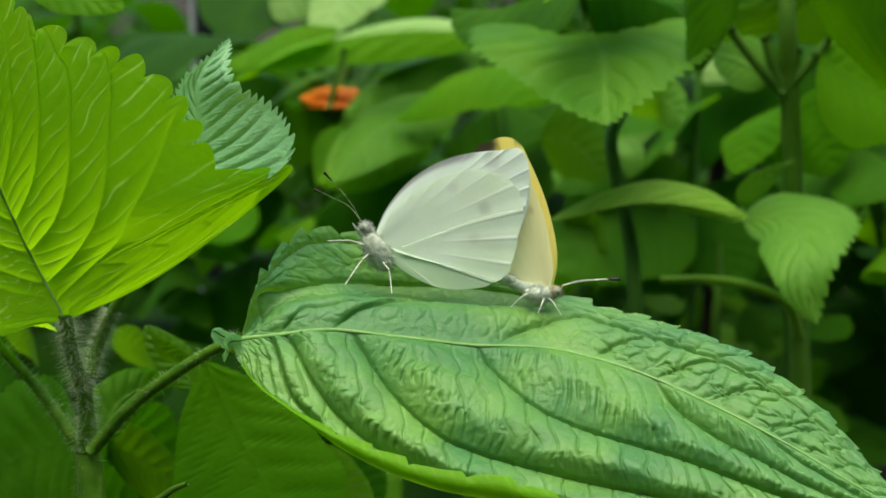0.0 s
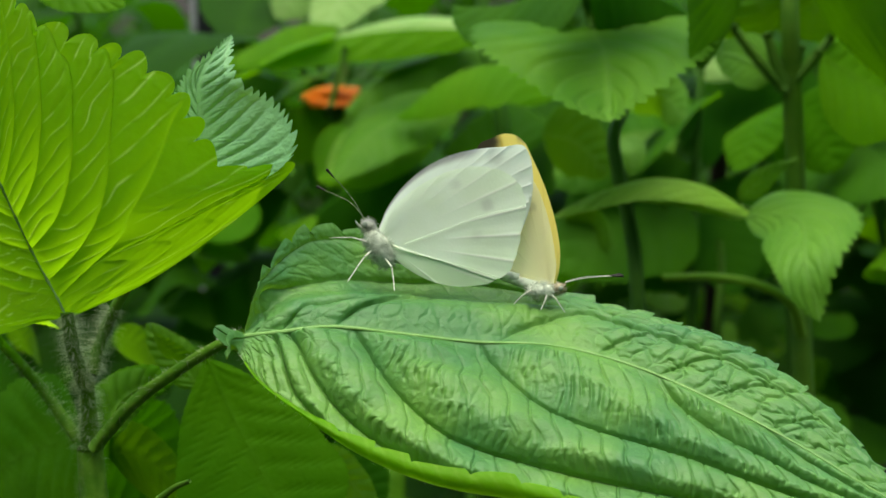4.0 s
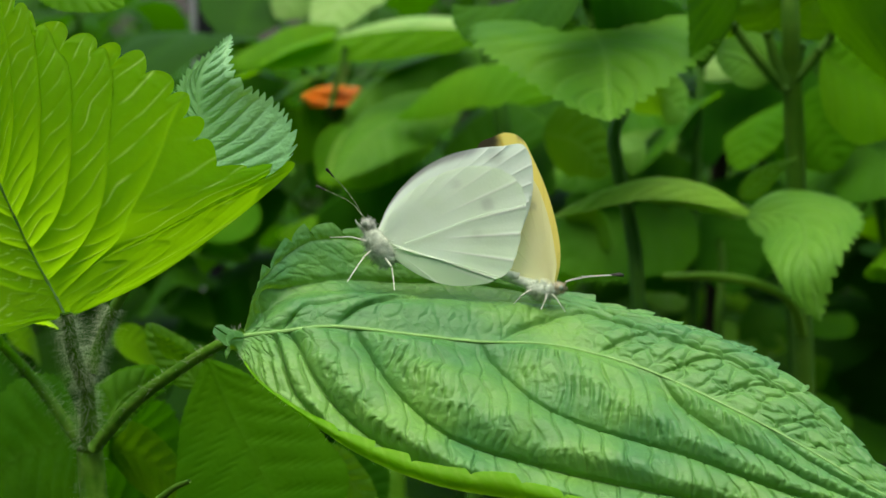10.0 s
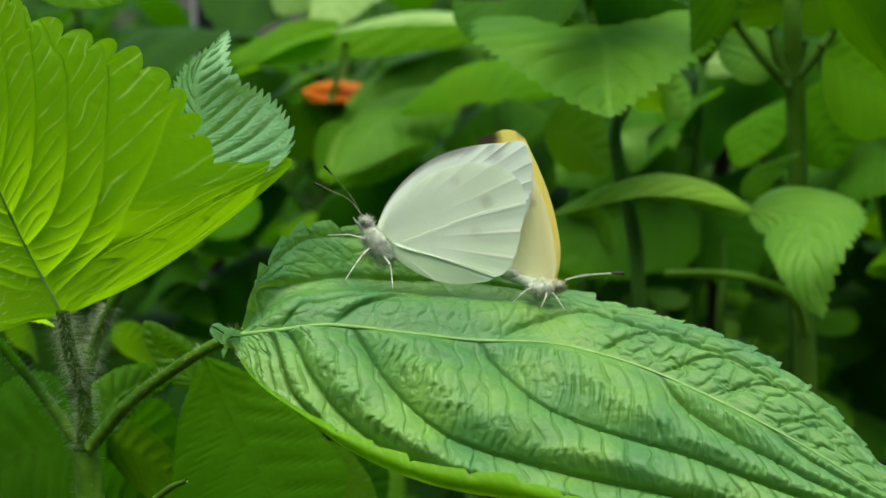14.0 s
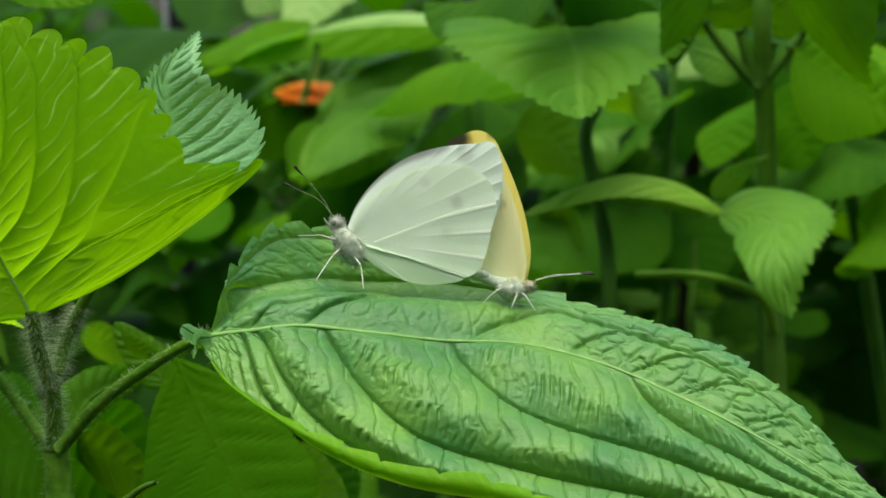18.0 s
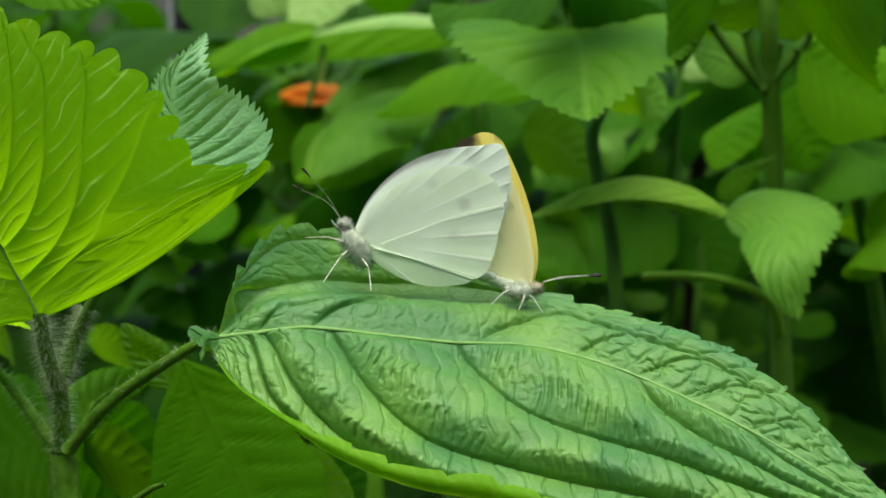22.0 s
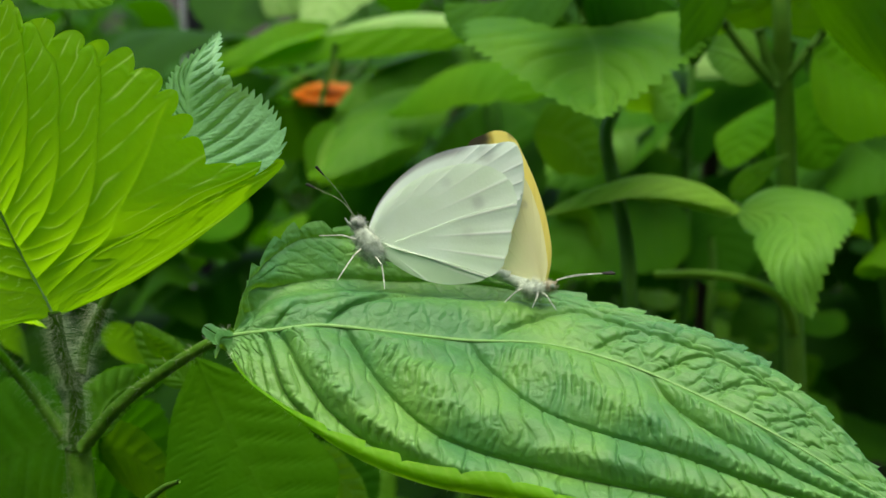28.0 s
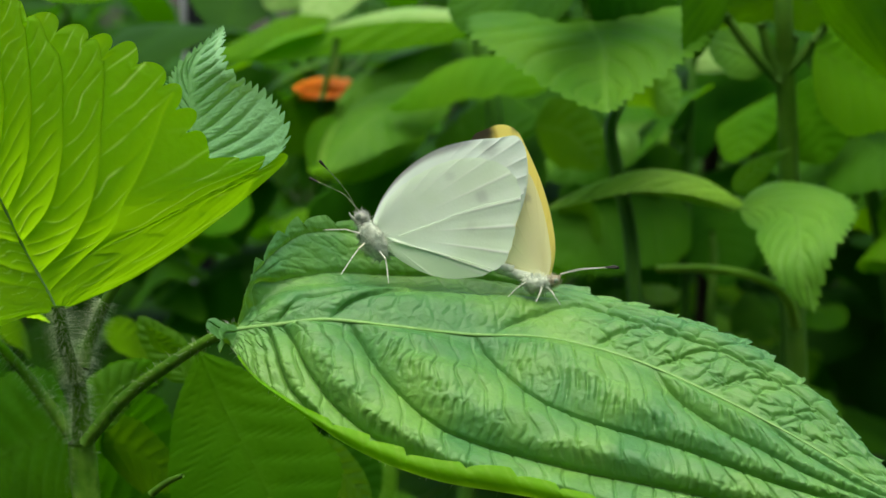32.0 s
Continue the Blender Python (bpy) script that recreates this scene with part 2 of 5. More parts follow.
ORANGE = plain_material("orange_petal", (0.85, 0.17, 0.012), (0.92, 0.30, 0.02), 60, 0.5, 0.2)
POST = plain_material("post_grey", (0.4, 0.41, 0.4), (0.55, 0.56, 0.56), 40, 0.5)
WOOD_DARK = plain_material("wood_dark", (0.012, 0.008, 0.005), (0.03, 0.018, 0.011), 60, 0.8, 0.0, 0.001)
BLACK = plain_material("black_plastic", (0.01, 0.01, 0.014), (0.02, 0.02, 0.026), 30, 0.5)


# ---------------------------------------------------------------- mesh helpers
def thing(name, at, label, category, group="", kind=""):
    ob = new(name)
    ob.location = at
    ob.empty_display_size = 0.01
    bpy.context.view_layer.update()
    return tagged(ob, label, category, group, kind)


def base_of(ob):
    at = Vector(ob.location)
    while ob.parent:
        ob = ob.parent
        at += Vector(ob.location)
    return at


def part(name, data, material, parent, label="", smooth=True):
    """Links mesh data (vertices, faces[, vein values]) in world metres as one mesh under parent."""
    verts, faces = data[0], data[1]
    me = bpy.data.meshes.new(name)
    origin = np.array(base_of(parent)) if parent else np.zeros(3)
    me.from_pydata((np.asarray(verts, float) - origin).tolist(), [], faces)
    if len(data) > 2:
        me.attributes.new("vein", "FLOAT", "POINT").data.foreach_set("value", np.asarray(data[2], np.float32))
    if len(data) > 3:
        me.attributes.new("dusk", "FLOAT", "POINT").data.foreach_set("value", np.asarray(data[3], np.float32))
    me.materials.append(material)
    if smooth:
        me.polygons.foreach_set("use_smooth", [True] * len(me.polygons))
    me.update()
    ob = new(name, me)
    ob.parent = parent
    if label:
        tagged(ob, label)
    return ob


def spline(points, n):
    """n points on a smooth curve through the given ones, equally many between each two."""
    p = np.array(points, float)
    d = np.maximum(np.linalg.norm(np.diff(p, axis=0), axis=1), 1e-9)[:, None]
    slope = np.diff(p, axis=0) / d
    m = np.vstack([slope[:1], (slope[1:] * d[:-1] + slope[:-1] * d[1:]) / (d[1:] + d[:-1]), slope[-1:]])
    t = np.linspace(0, len(p) - 1 - 1e-9, n)
    i = t.astype(int)
    f, h = (t - i)[:, None], d[i]
    return (2 * f**3 - 3 * f**2 + 1) * p[i] + (f**3 - 2 * f**2 + f) * h * m[i] + (3 * f**2 - 2 * f**3) * p[i + 1] + (f**3 - f**2) * h * m[i + 1]


def evenly(points, n):
    """The same, with equal steps along the curve."""
    p = spline(points, 40 * len(points))
    run = np.r_[0, np.cumsum(np.linalg.norm(np.diff(p, axis=0), axis=1))]
    return np.array([np.interp(np.linspace(0, run[-1], n), run, p[:, k]) for k in range(3)]).T


def unit(v):
    return v / np.maximum(np.linalg.norm(v, axis=-1, keepdims=True), 1e-12)


def grid_faces(rows, cols, first=0, closed=False):
    f = []
    for i in range(rows - 1):
        for j in range(cols if closed else cols - 1):
            k = (j + 1) % cols
            f.append((first + i * cols + j, first + (i + 1) * cols + j, first + (i + 1) * cols + k, first + i * cols + k))
    return f


def tube(points, r0, r1, n=24, sides=8, ribs=0.0):
    """A tapered round stalk along a curve, with closed ends."""
    p = spline(points, n)
    t = unit(np.gradient(p, axis=0))
    ref = np.array([0.0, 1.0, 0.2])
    a = unit(np.cross(t, ref))
    b = np.cross(t, a)
    r = np.linspace(r0, r1, n)[:, None, None]
    ang = np.linspace(0, 2 * np.pi, sides, endpoint=False)
    swell = (1 + ribs * np.cos(4 * ang))[None, :, None]
    v = p[:, None] + r * swell * (np.cos(ang)[None, :, None] * a[:, None] + np.sin(ang)[None, :, None] * b[:, None])
    return v.reshape(-1, 3), grid_faces(n, sides, 0, True) + [tuple(range(sides))[::-1], tuple(range((n - 1) * sides, n * sides))]


def joined(pieces):
    v, f, k = [], [], 0
    for verts, faces, *_ in pieces:
        v.append(np.asarray(verts, float))
        f += [tuple(i + k for i in face) for face in faces]
        k += len(verts)
    return np.vstack(v), f


def ball(centre, radii, turn=None, n=12, rough=0.0, seed=0):
    """A rounded lump; turn: a 3x3 matrix; rough: unevenness of its surface."""
    rng = np.random.default_rng(seed)
    th, ph = np.linspace(0.02, np.pi - 0.02, n), np.linspace(0, 2 * np.pi, 2 * n, endpoint=False)
    d = np.stack([np.sin(th)[:, None] * np.cos(ph), np.sin(th)[:, None] * np.sin(ph), np.cos(th)[:, None] + 0 * ph], -1)
    d = d * (1 + rough * rng.standard_normal(d.shape[:2]))[..., None] * np.array(radii)
    v = d.reshape(-1, 3)
    if turn is not None:
        v = v @ np.array(turn).T
    return v + np.array(centre), grid_faces(n, 2 * n, 0, True) + [tuple(range(2 * n))[::-1], tuple(range((n - 1) * 2 * n, n * 2 * n))]


def leaf_blade(spine, side, left, right, teeth=20, tooth=0.07, veins=8, quilt=0.0006, nu=120, nv=12, shape=(0.55, 0.85), slant=0.3, seed=1, cells=6, rib=0.02, right_shape=None, vein_curve=1.15, lobe=None, rung_mark=0.12, forward=0.5, sweep=0.0, sweep_over=0.11, vein_mark=0.2, rungs=0.22, rib_mark=0.5, fan=1.3, even=False):
    """A serrated leaf along a midrib curve, base to tip. side: the way to its left half. left, right: (width, fold, bend):
    the half's greatest width in metres; the angle by which it stands up at the midrib; how much that grows to the margin."""
    rng = np.random.default_rng(seed)
    p = evenly(spine, nu)
    u = np.linspace(0, 1, nu)
    t = unit(np.gradient(p, axis=0))
    s = np.repeat(np.array(side, float)[None], nu, 0)
    calm = max(3, nu // 6)
    wide = np.vstack([np.repeat(t[:1], calm, 0), t, np.repeat(t[-1:], calm, 0)])
    run = np.vstack([np.zeros((1, 3)), np.cumsum(wide, axis=0)])
    way = unit(run[2 * calm + 1 :] - run[: nu])
    s = unit(s - (s * way).sum(1)[:, None] * way)
    up = np.cross(way, s)
    outlines = []
    for a, b in (shape, right_shape or shape):
        peak = a / (a + b)
        outlines.append(np.maximum(u, 1e-6) ** a * np.maximum(1 - u, 0) ** b / (peak**a * (1 - peak) ** b))
    verts, marks, faces = [], [], []
    wobble = rng.standard_normal(8)
    for sign, (width, fold, bend) in ((1, left), (-1, right)):
        q = np.linspace(0, 1, nv + 1)
        w = outlines[0 if sign > 0 else 1]
        wave = 1 + 0.05 * np.sin(7 * u + wobble[0] + sign) + 0.03 * np.sin(17 * u + wobble[1] * sign)
        half = width * w * wave
        if lobe and sign < 0:
            at, before, after, more = lobe
            half = half * (1 + more * np.exp(-(((u - at) / np.where(u < at, before, after)) ** 2)))
        ang = np.radians(fold + bend * q[None, :] + 0 * u[:, None])
        step = half[:, None, None] / nv * (sign * s[:, None] * np.cos(ang)[..., None] + up[:, None] * np.sin(ang)[..., None])
        pos = p[:, None] + np.cumsum(step, axis=1) - step[:, :1]
        pos = pos - t[:, None] * (sweep * half * np.exp(-((u / sweep_over) ** 2)))[:, None, None] * q[None, :, None]
        # teeth along the margin
        phase = teeth * (u + 0.006 * np.sin(23 * u + wobble[2])) + 0.3 * sign
        if even:
            walked = np.concatenate([[0], np.cumsum(np.linalg.norm(np.diff(pos[:, nv], axis=0), axis=1))])
            walked = walked / walked[-1]
            phase = teeth * (walked + 0.012 * np.sin(19 * walked + wobble[2]) + 0.006 * np.sin(53 * walked + wobble[6])) + 0.3 * sign
        frac = phase % 1
        saw = np.where(frac < 0.78, (frac / 0.78) ** 0.6, 1 - (frac - 0.78) / 0.22) * (1 - 0.4 * u)
        tall = tooth * width * saw * np.clip(np.minimum(u / 0.06, (1 - u) / 0.05), 0, 1)
        if even and sign > 0:
            tall = tall * np.clip((u - 0.02) / 0.28, 0.3, 1)
        out = unit(step)
        pos[:, nv] += out[:, nv] * tall[:, None] + t * tall[:, None] * forward
        pos[:, nv - 1] += out[:, nv] * tall[:, None] * 0.35
        # side veins sink, the blade swells between them
        k = veins * (u[:, None] - slant * q[None, :] ** vein_curve * (1 - 0.55 * u[:, None])) + 0.12 * sign
        near = np.abs(k - np.round(k))
        groove = np.exp(-((near / 0.045) ** 2)) * (q[None, :] < 0.95)
        valley = np.exp(-((near / 0.13) ** 2))
        along = k - np.floor(k)
        swell = 1.75 * np.clip(along, 1e-6, 1) ** 0.42 * (1 - along) ** 0.75
        j = cells * veins * (u[:, None] - 0.12 * q[None, :] ** 1.5) + 0.41 * np.floor(k) + 0.3 * np.sin(9 * q[None, :] + wobble[3] + 3 * np.floor(k)) + 0.35 * np.sin(2.3 * cells * veins * u[:, None] + 5 * np.floor(k) + 2 * q[None, :])
        rung = np.abs(j - np.round(j))
        cross = np.exp(-((rung / 0.10) ** 2))
        net = np.abs(np.sin(np.pi * (2.2 * cells * q[None, :] + 0.5 * np.floor(j))))
        mid = np.exp(-((q[None, :] * half[:, None] / (rib * width)) ** 2))
        lift = quilt * (0.9 * swell - 0.4 * valley - 0.45 * groove - rungs * cross * swell * (1.5 - along) + 0.03 * net * swell)
        lift = lift * np.clip((k + fan) / (0.5 * fan), 0, 1)
        lift = lift * np.minimum(1, 5 * q[None, :]) * np.minimum(1, 5 * (1 - q[None, :]) + 0.25)
        slow = np.sin(11 * u[:, None] + 4 * q[None, :] + wobble[4]) * np.sin(6 * u[:, None] - 3 * q[None, :] + wobble[5])
        lift = lift * (1 + 0.35 * slow) * np.minimum(1, 5 * w)[:, None]
        nrm = -np.sin(ang)[..., None] * sign * s[:, None] + np.cos(ang)[..., None] * up[:, None]
        pos = pos + nrm * lift[..., None] + up[:, None] * (0.0003 * mid)[..., None]
        line = np.exp(-((rung / 0.11) ** 2)) * rung_mark * np.clip(np.sin(np.pi * along) * 1.6 - 0.3 + 0.5 * np.sin(3.1 * np.floor(j) + 7 * q[None, :]), 0, 1) * np.clip((k - 0.1) / 0.5, 0, 1)
        mark = np.clip(np.maximum(np.maximum(groove * vein_mark, mid * rib_mark), line), 0, 1)
        first = len(verts) and sum(map(len, verts))
        verts.append(pos.reshape(-1, 3))
        marks.append((mark + 0 * pos[..., 0]).ravel())
        g = grid_faces(nu, nv + 1, first)
        faces += [f[::-1] for f in g] if sign < 0 else g
    return np.vstack(verts), faces, np.concatenate(marks)


def glide(values, knots, at):
    """A smooth curve through values at knots, read at the given places (along the first axis)."""
    v, x, at = np.asarray(values, float), np.asarray(knots, float), np.asarray(at, float)
    flat = (-1,) + (1,) * (v.ndim - 1)
    d = np.diff(x)
    e = d.reshape(flat)
    slope = np.diff(v, axis=0) / e
    m = np.concatenate([slope[:1], (slope[1:] * e[:-1] + slope[:-1] * e[1:]) / (e[1:] + e[:-1]), slope[-1:]])
    i = np.clip(np.searchsorted(x, at, "right") - 1, 0, len(x) - 2)
    f, h = ((at - x[i]) / d[i]).reshape(flat), d[i].reshape(flat)
    return (2 * f**3 - 3 * f**2 + 1) * v[i] + (f**3 - 2 * f**2 + f) * h * m[i] + (3 * f**2 - 2 * f**3) * v[i + 1] + (f**3 - f**2) * h * m[i + 1]


def lofted(rib, guides, places, u, q):
    """A sheet through guide curves; all share the steps of the midrib. places: where each guide lies from midrib (0) to margin (1)."""
    run = np.r_[0, np.cumsum(np.linalg.norm(np.diff(np.array(rib), axis=0), axis=1))]
    return glide(np.array([glide(g, run / run[-1], u) for g in guides]), places, q).transpose(1, 0, 2), run[-1]


def patchy(u, v, fu, fv, seed):
    """Soft random values from -1 to 1 that vary fu and fv times along u and v."""
    rng = np.random.default_rng(seed)
    grid = rng.uniform(-1, 1, (int(fu) + 4, int(fv) + 4))
    a, b = (u - u.min()) * fu, (v - v.min()) * fv
    a, b = np.clip(a, 0, int(fu) + 2 - 1e-6), np.clip(b, 0, int(fv) + 2 - 1e-6)
    i, j = a.astype(int), b.astype(int)
    f, g = a - i, b - j
    f, g = f * f * (3 - 2 * f), g * g * (3 - 2 * g)
    return (grid[i, j] * (1 - f) + grid[i + 1, j] * f) * (1 - g) + (grid[i, j + 1] * (1 - f) + grid[i + 1, j + 1] * f) * g


def vein_fields(u, q, veins, gap=0.3):
    """For a grid of u by q: the number of the field between side veins with the place in it (0 at the lower vein), and the distance to the nearest vein in q."""
    rows = []
    for line in veins:
        a, b = np.array([p[0] for p in line]), np.array([p[1] for p in line])
        first = (b[1] - b[0]) / max(a[1] - a[0], 1e-3)
        last = max(0.0, (b[-1] - b[-2]) / max(a[-1] - a[-2], 1e-3)) * 0.6
        smooth = glide(b, a, np.clip(u, a[0], a[-1]))
        rows.append(smooth + np.minimum(u - a[0], 0) * max(first, 2.0) + np.maximum(u - a[-1], 0) * last)
    rows = np.minimum.accumulate(np.array(rows) - 0.004 * np.arange(len(rows))[:, None], axis=0)
    k = np.empty((len(u), len(q)))
    for n in range(len(u)):
        c = rows[::-1, n] + 1e-6 * np.arange(len(rows))
        k[n] = len(rows) - 1 - np.interp(q, c, np.arange(len(rows)))
        k[n] = np.where(q > c[-1], -(q - c[-1]) / gap, np.where(q < c[0], len(rows) - 1 + (c[0] - q) / gap, k[n]))
    return k, np.abs(q[None, None, :] - rows[:, :, None]).min(0)


def pebbles(x, y, seed):
    """Swollen cells of a random net: 0 on its lines, 1 in the middle of a cell. x, y: in cells."""
    rng = np.random.default_rng(seed)
    jit = rng.uniform(0.08, 0.92, (97, 89, 2))
    i, j = np.floor(x).astype(int), np.floor(y).astype(int)
    one = np.full(x.shape, 9.0)
    two = np.full(x.shape, 9.0)
    for a in (-1, 0, 1):
        for b in (-1, 0, 1):
            c = jit[(i + a) % 97, (j + b) % 89]
            d = np.hypot(i + a + c[..., 0] - x, j + b + c[..., 1] - y)
            two = np.minimum(two, np.maximum(one, d))
            one = np.minimum(one, d)
    f = np.clip((two - one) / 0.5, 0, 1)
    return f * (2 - f)


def facing(p):
    """The normal at each point of a grid of points."""
    return unit(np.cross(np.gradient(p, axis=1), np.gradient(p, axis=0)))


def notch(phase, width):
    """1 on the lines where phase is a whole number, 0 between them."""
    return np.exp(-(((phase - np.round(phase)) / width) ** 2))


def toothed(p, spacing, tall, begin=0.0, forward=0.6, blunt=0.7, reach=6, shift=0.0, lobed=False):
    """Moves the margin (last column) and a few columns before it out into teeth that point to the tip."""
    edge = p[:, -1]
    walked = np.r_[0, np.cumsum(np.linalg.norm(np.diff(edge, axis=0), axis=1))]
    part_way = np.linspace(0, 1, len(edge))
    phase = walked / spacing + shift + 0.12 * np.sin(walked / spacing * 1.7) + 0.08 * np.sin(walked / spacing * 3.1 + 1)
    frac = phase % 1
    saw = np.where(frac < 0.82, (frac / 0.82) ** blunt, ((1 - frac) / 0.18) ** 0.8) - 0.35
    if lobed:
        saw = np.sin(np.pi * (1 - frac) ** 0.75) ** 0.55 - 0.5
    size = tall * saw * np.clip((part_way - begin) / 0.05, 0, 1) * np.clip((1 - part_way) / 0.06, 0, 1) * (1 + 0.25 * np.sin(2.3 * np.floor(phase)))
    out = unit(p[:, -1] - p[:, -4])
    way = unit(np.gradient(edge, axis=0))
    for n in range(reach):
        p[:, -1 - n] += (out + way * forward) * (size * (1 - n / reach) ** 1.3)[:, None]
    return p


def sheet(p, mark, flip=False):
    faces = grid_faces(p.shape[0], p.shape[1])
    return p.reshape(-1, 3), [f[::-1] for f in faces] if flip else faces, (mark + np.zeros(p.shape[:2])).ravel()


def hairs(points, r, count, length, seed):
    """Fine stiff hairs that stand off a stalk."""
    rng = np.random.default_rng(seed)
    p = spline(points, 200)
    t = unit(np.gradient(p, axis=0))
    v, f = [], []
    for i in range(count):
        k = rng.integers(0, 200)
        d = unit(np.cross(t[k], rng.standard_normal(3)))
        e = unit(np.cross(d, t[k])) * 0.000026
        size = length * rng.uniform(0.5, 1.2)
        tip = p[k] + d * (r + size) + (rng.standard_normal(3) * 0.15 - 0.1 * t[k]) * size
        root = p[k] + d * r * 0.8
        n0 = len(v)
        v += [root + e, root - e, root + unit(np.cross(e, d)) * 0.000026, tip]
        f += [(n0, n0 + 1, n0 + 3), (n0 + 1, n0 + 2, n0 + 3), (n0 + 2, n0, n0 + 3)]
    return np.array(v), f


def simple_leaf(plant, name, material, spine, side, wl, wr, label="", fold=(8, 8), bend=(-15, -15), **more):
    opts = dict(teeth=18, tooth=0.07, veins=7, quilt=0.0004, nu=110, nv=8)
    opts.update(more)
    return part(name, leaf_blade(spine, side, (wl, fold[0], bend[0]), (wr, fold[1], bend[1]), **opts), material, plant, label)


# ---------------------------------------------------------------- ground
def build_ground():
    rng = np.random.default_rng(3)
    x = np.concatenate([-np.geomspace(60, 0.1, 30), np.geomspace(0.1, 60, 30)])
    y = np.concatenate([-np.geomspace(40, 0.1, 20), np.geomspace(0.1, 80, 40)])
    gx, gy = np.meshgrid(x, y, indexing="ij")
    z = rng.uniform(-0.012, 0.0, gx.shape)
    ground = part("ground", (np.stack([gx, gy, z], -1).reshape(-1, 3), grid_faces(60, 60)), SOIL, None)
    tagged(ground, "dark damp garden soil under the plants", "ground", kind="structure")


build_ground()

# ---------------------------------------------------------------- the plant that bears the butterflies
near_plant = thing("herb_plant", (-0.05244, 0.19011, 0.66118)[:2] + (0.0,), "hairy-stemmed green herb with broad serrated leaves", "plant")
NODE = (-0.05303, 0.19363, 0.67775)
stem_foot = (-0.05244, 0.19011, 0.66118)[:2] + (-0.01,)
part("stem", tube([stem_foot, (-0.05185, 0.19011, 0.66118), (-0.05244, 0.19222, 0.67112), NODE], 0.0021, 0.0018, 40, 16, 0.12), STEM, near_plant)
part("stem", tube([NODE, (-0.05271, 0.19306, 0.68417), (-0.05255, 0.19246, 0.69047)], 0.0014, 0.0008, 16, 12, 0.08), STEM, near_plant)
part("petiole", tube([(-0.05272, 0.19195, 0.68803), (-0.05387, 0.19116, 0.69345), (-0.05433, 0.19053, 0.69958)], 0.0011, 0.0010, 12, 10), STALK_LIT, near_plant)
part("petiole", tube([(-0.05189, 0.19229, 0.68966), (-0.05086, 0.19515, 0.69402), (-0.04776, 0.19655, 0.70059), (-0.04100, 0.20032, 0.70924)], 0.0010, 0.0007, 16, 10), STALK_LIT, near_plant)
PET_NEAR = [(-0.05196, 0.19184, 0.67842), (-0.04563, 0.18953, 0.68580), (-0.03793, 0.18512, 0.69233), (-0.03075, 0.18138, 0.69748), (-0.02756, 0.18022, 0.69934)]
part("petiole", tube(PET_NEAR, 0.0010, 0.0007, 24, 12, 0.05), STEM, near_plant)
part("petiole", tube([(-0.05414, 0.19372, 0.67816), (-0.06105, 0.19738, 0.68628), (-0.06938, 0.20098, 0.69414)], 0.0009, 0.0007, 16, 10), STEM, near_plant)

for line, r, count, length, seed in (([stem_foot[:2] + (NODE[2] - 0.03,), NODE], 0.0018, 420, 0.0013, 1), ([NODE, (-0.05271, 0.19306, 0.68417), (-0.05255, 0.19246, 0.69047)], 0.0013, 700, 0.0017, 2),
                                     ([(-0.05272, 0.19195, 0.68803), (-0.05387, 0.19116, 0.69345), (-0.05433, 0.19053, 0.69958)], 0.0010, 1100, 0.0024, 3), ([(-0.05189, 0.19229, 0.68966), (-0.05086, 0.19515, 0.69402), (-0.04902, 0.19620, 0.69894)], 0.0008, 900, 0.0023, 4),
                                     (PET_NEAR, 0.0009, 220, 0.0009, 5), ([(-0.05414, 0.19372, 0.67816), (-0.06105, 0.19738, 0.68628), (-0.06938, 0.20098, 0.69414)], 0.0009, 400, 0.0014, 6)):
    tagged(part("hairs", hairs(line, r, count, length, seed), HAIR, near_plant, "fine pale hairs"), kind="stuff")

# the broad leaf that carries them: guide curves from base to tip, side veins as (along, across)
RIB_LINE = [(-0.02744, 0.18028, 0.69883), (-0.02222, 0.18037, 0.69942), (-0.01609, 0.18047, 0.70008), (-0.00692, 0.18100, 0.69903), (0.00388, 0.18184, 0.69755), (0.01481, 0.18262, 0.69680), (0.02530, 0.17911, 0.69507), (0.03579, 0.17323, 0.69186), (0.04565, 0.16719, 0.68791), (0.05309, 0.16227, 0.68431), (0.06014, 0.15746, 0.68122)]
NEAR_BELLY = [(-0.02775, 0.17909, 0.69806), (-0.02350, 0.17680, 0.69733), (-0.01796, 0.17456, 0.69666), (-0.00925, 0.17243, 0.69420), (0.00120, 0.17121, 0.69196), (0.01198, 0.17080, 0.69085), (0.02283, 0.16838, 0.68905), (0.03352, 0.16447, 0.68665), (0.04389, 0.16123, 0.68427), (0.05231, 0.15879, 0.68267), (0.06014, 0.15746, 0.68122)]
NEAR_FOLD = [(-0.02806, 0.17791, 0.69730), (-0.02478, 0.17421, 0.69450), (-0.01983, 0.17053, 0.69182), (-0.01158, 0.16645, 0.68743), (-0.00148, 0.16362, 0.68408), (0.00915, 0.16218, 0.68251), (0.02036, 0.16070, 0.68075), (0.03125, 0.15831, 0.67949), (0.04214, 0.15715, 0.67922), (0.05152, 0.15630, 0.68029), (0.06014, 0.15746, 0.68122)]
ROLLED_EDGE = [(-0.02788, 0.17776, 0.69758), (-0.02456, 0.17376, 0.69480), (-0.01916, 0.16981, 0.69230), (-0.01079, 0.16581, 0.68919), (-0.00104, 0.16312, 0.68654), (0.00861, 0.16178, 0.68538), (0.01954, 0.16007, 0.68252), (0.03076, 0.15771, 0.68050), (0.04201, 0.15676, 0.67976), (0.05146, 0.15616, 0.68058), (0.06014, 0.15746, 0.68122)]
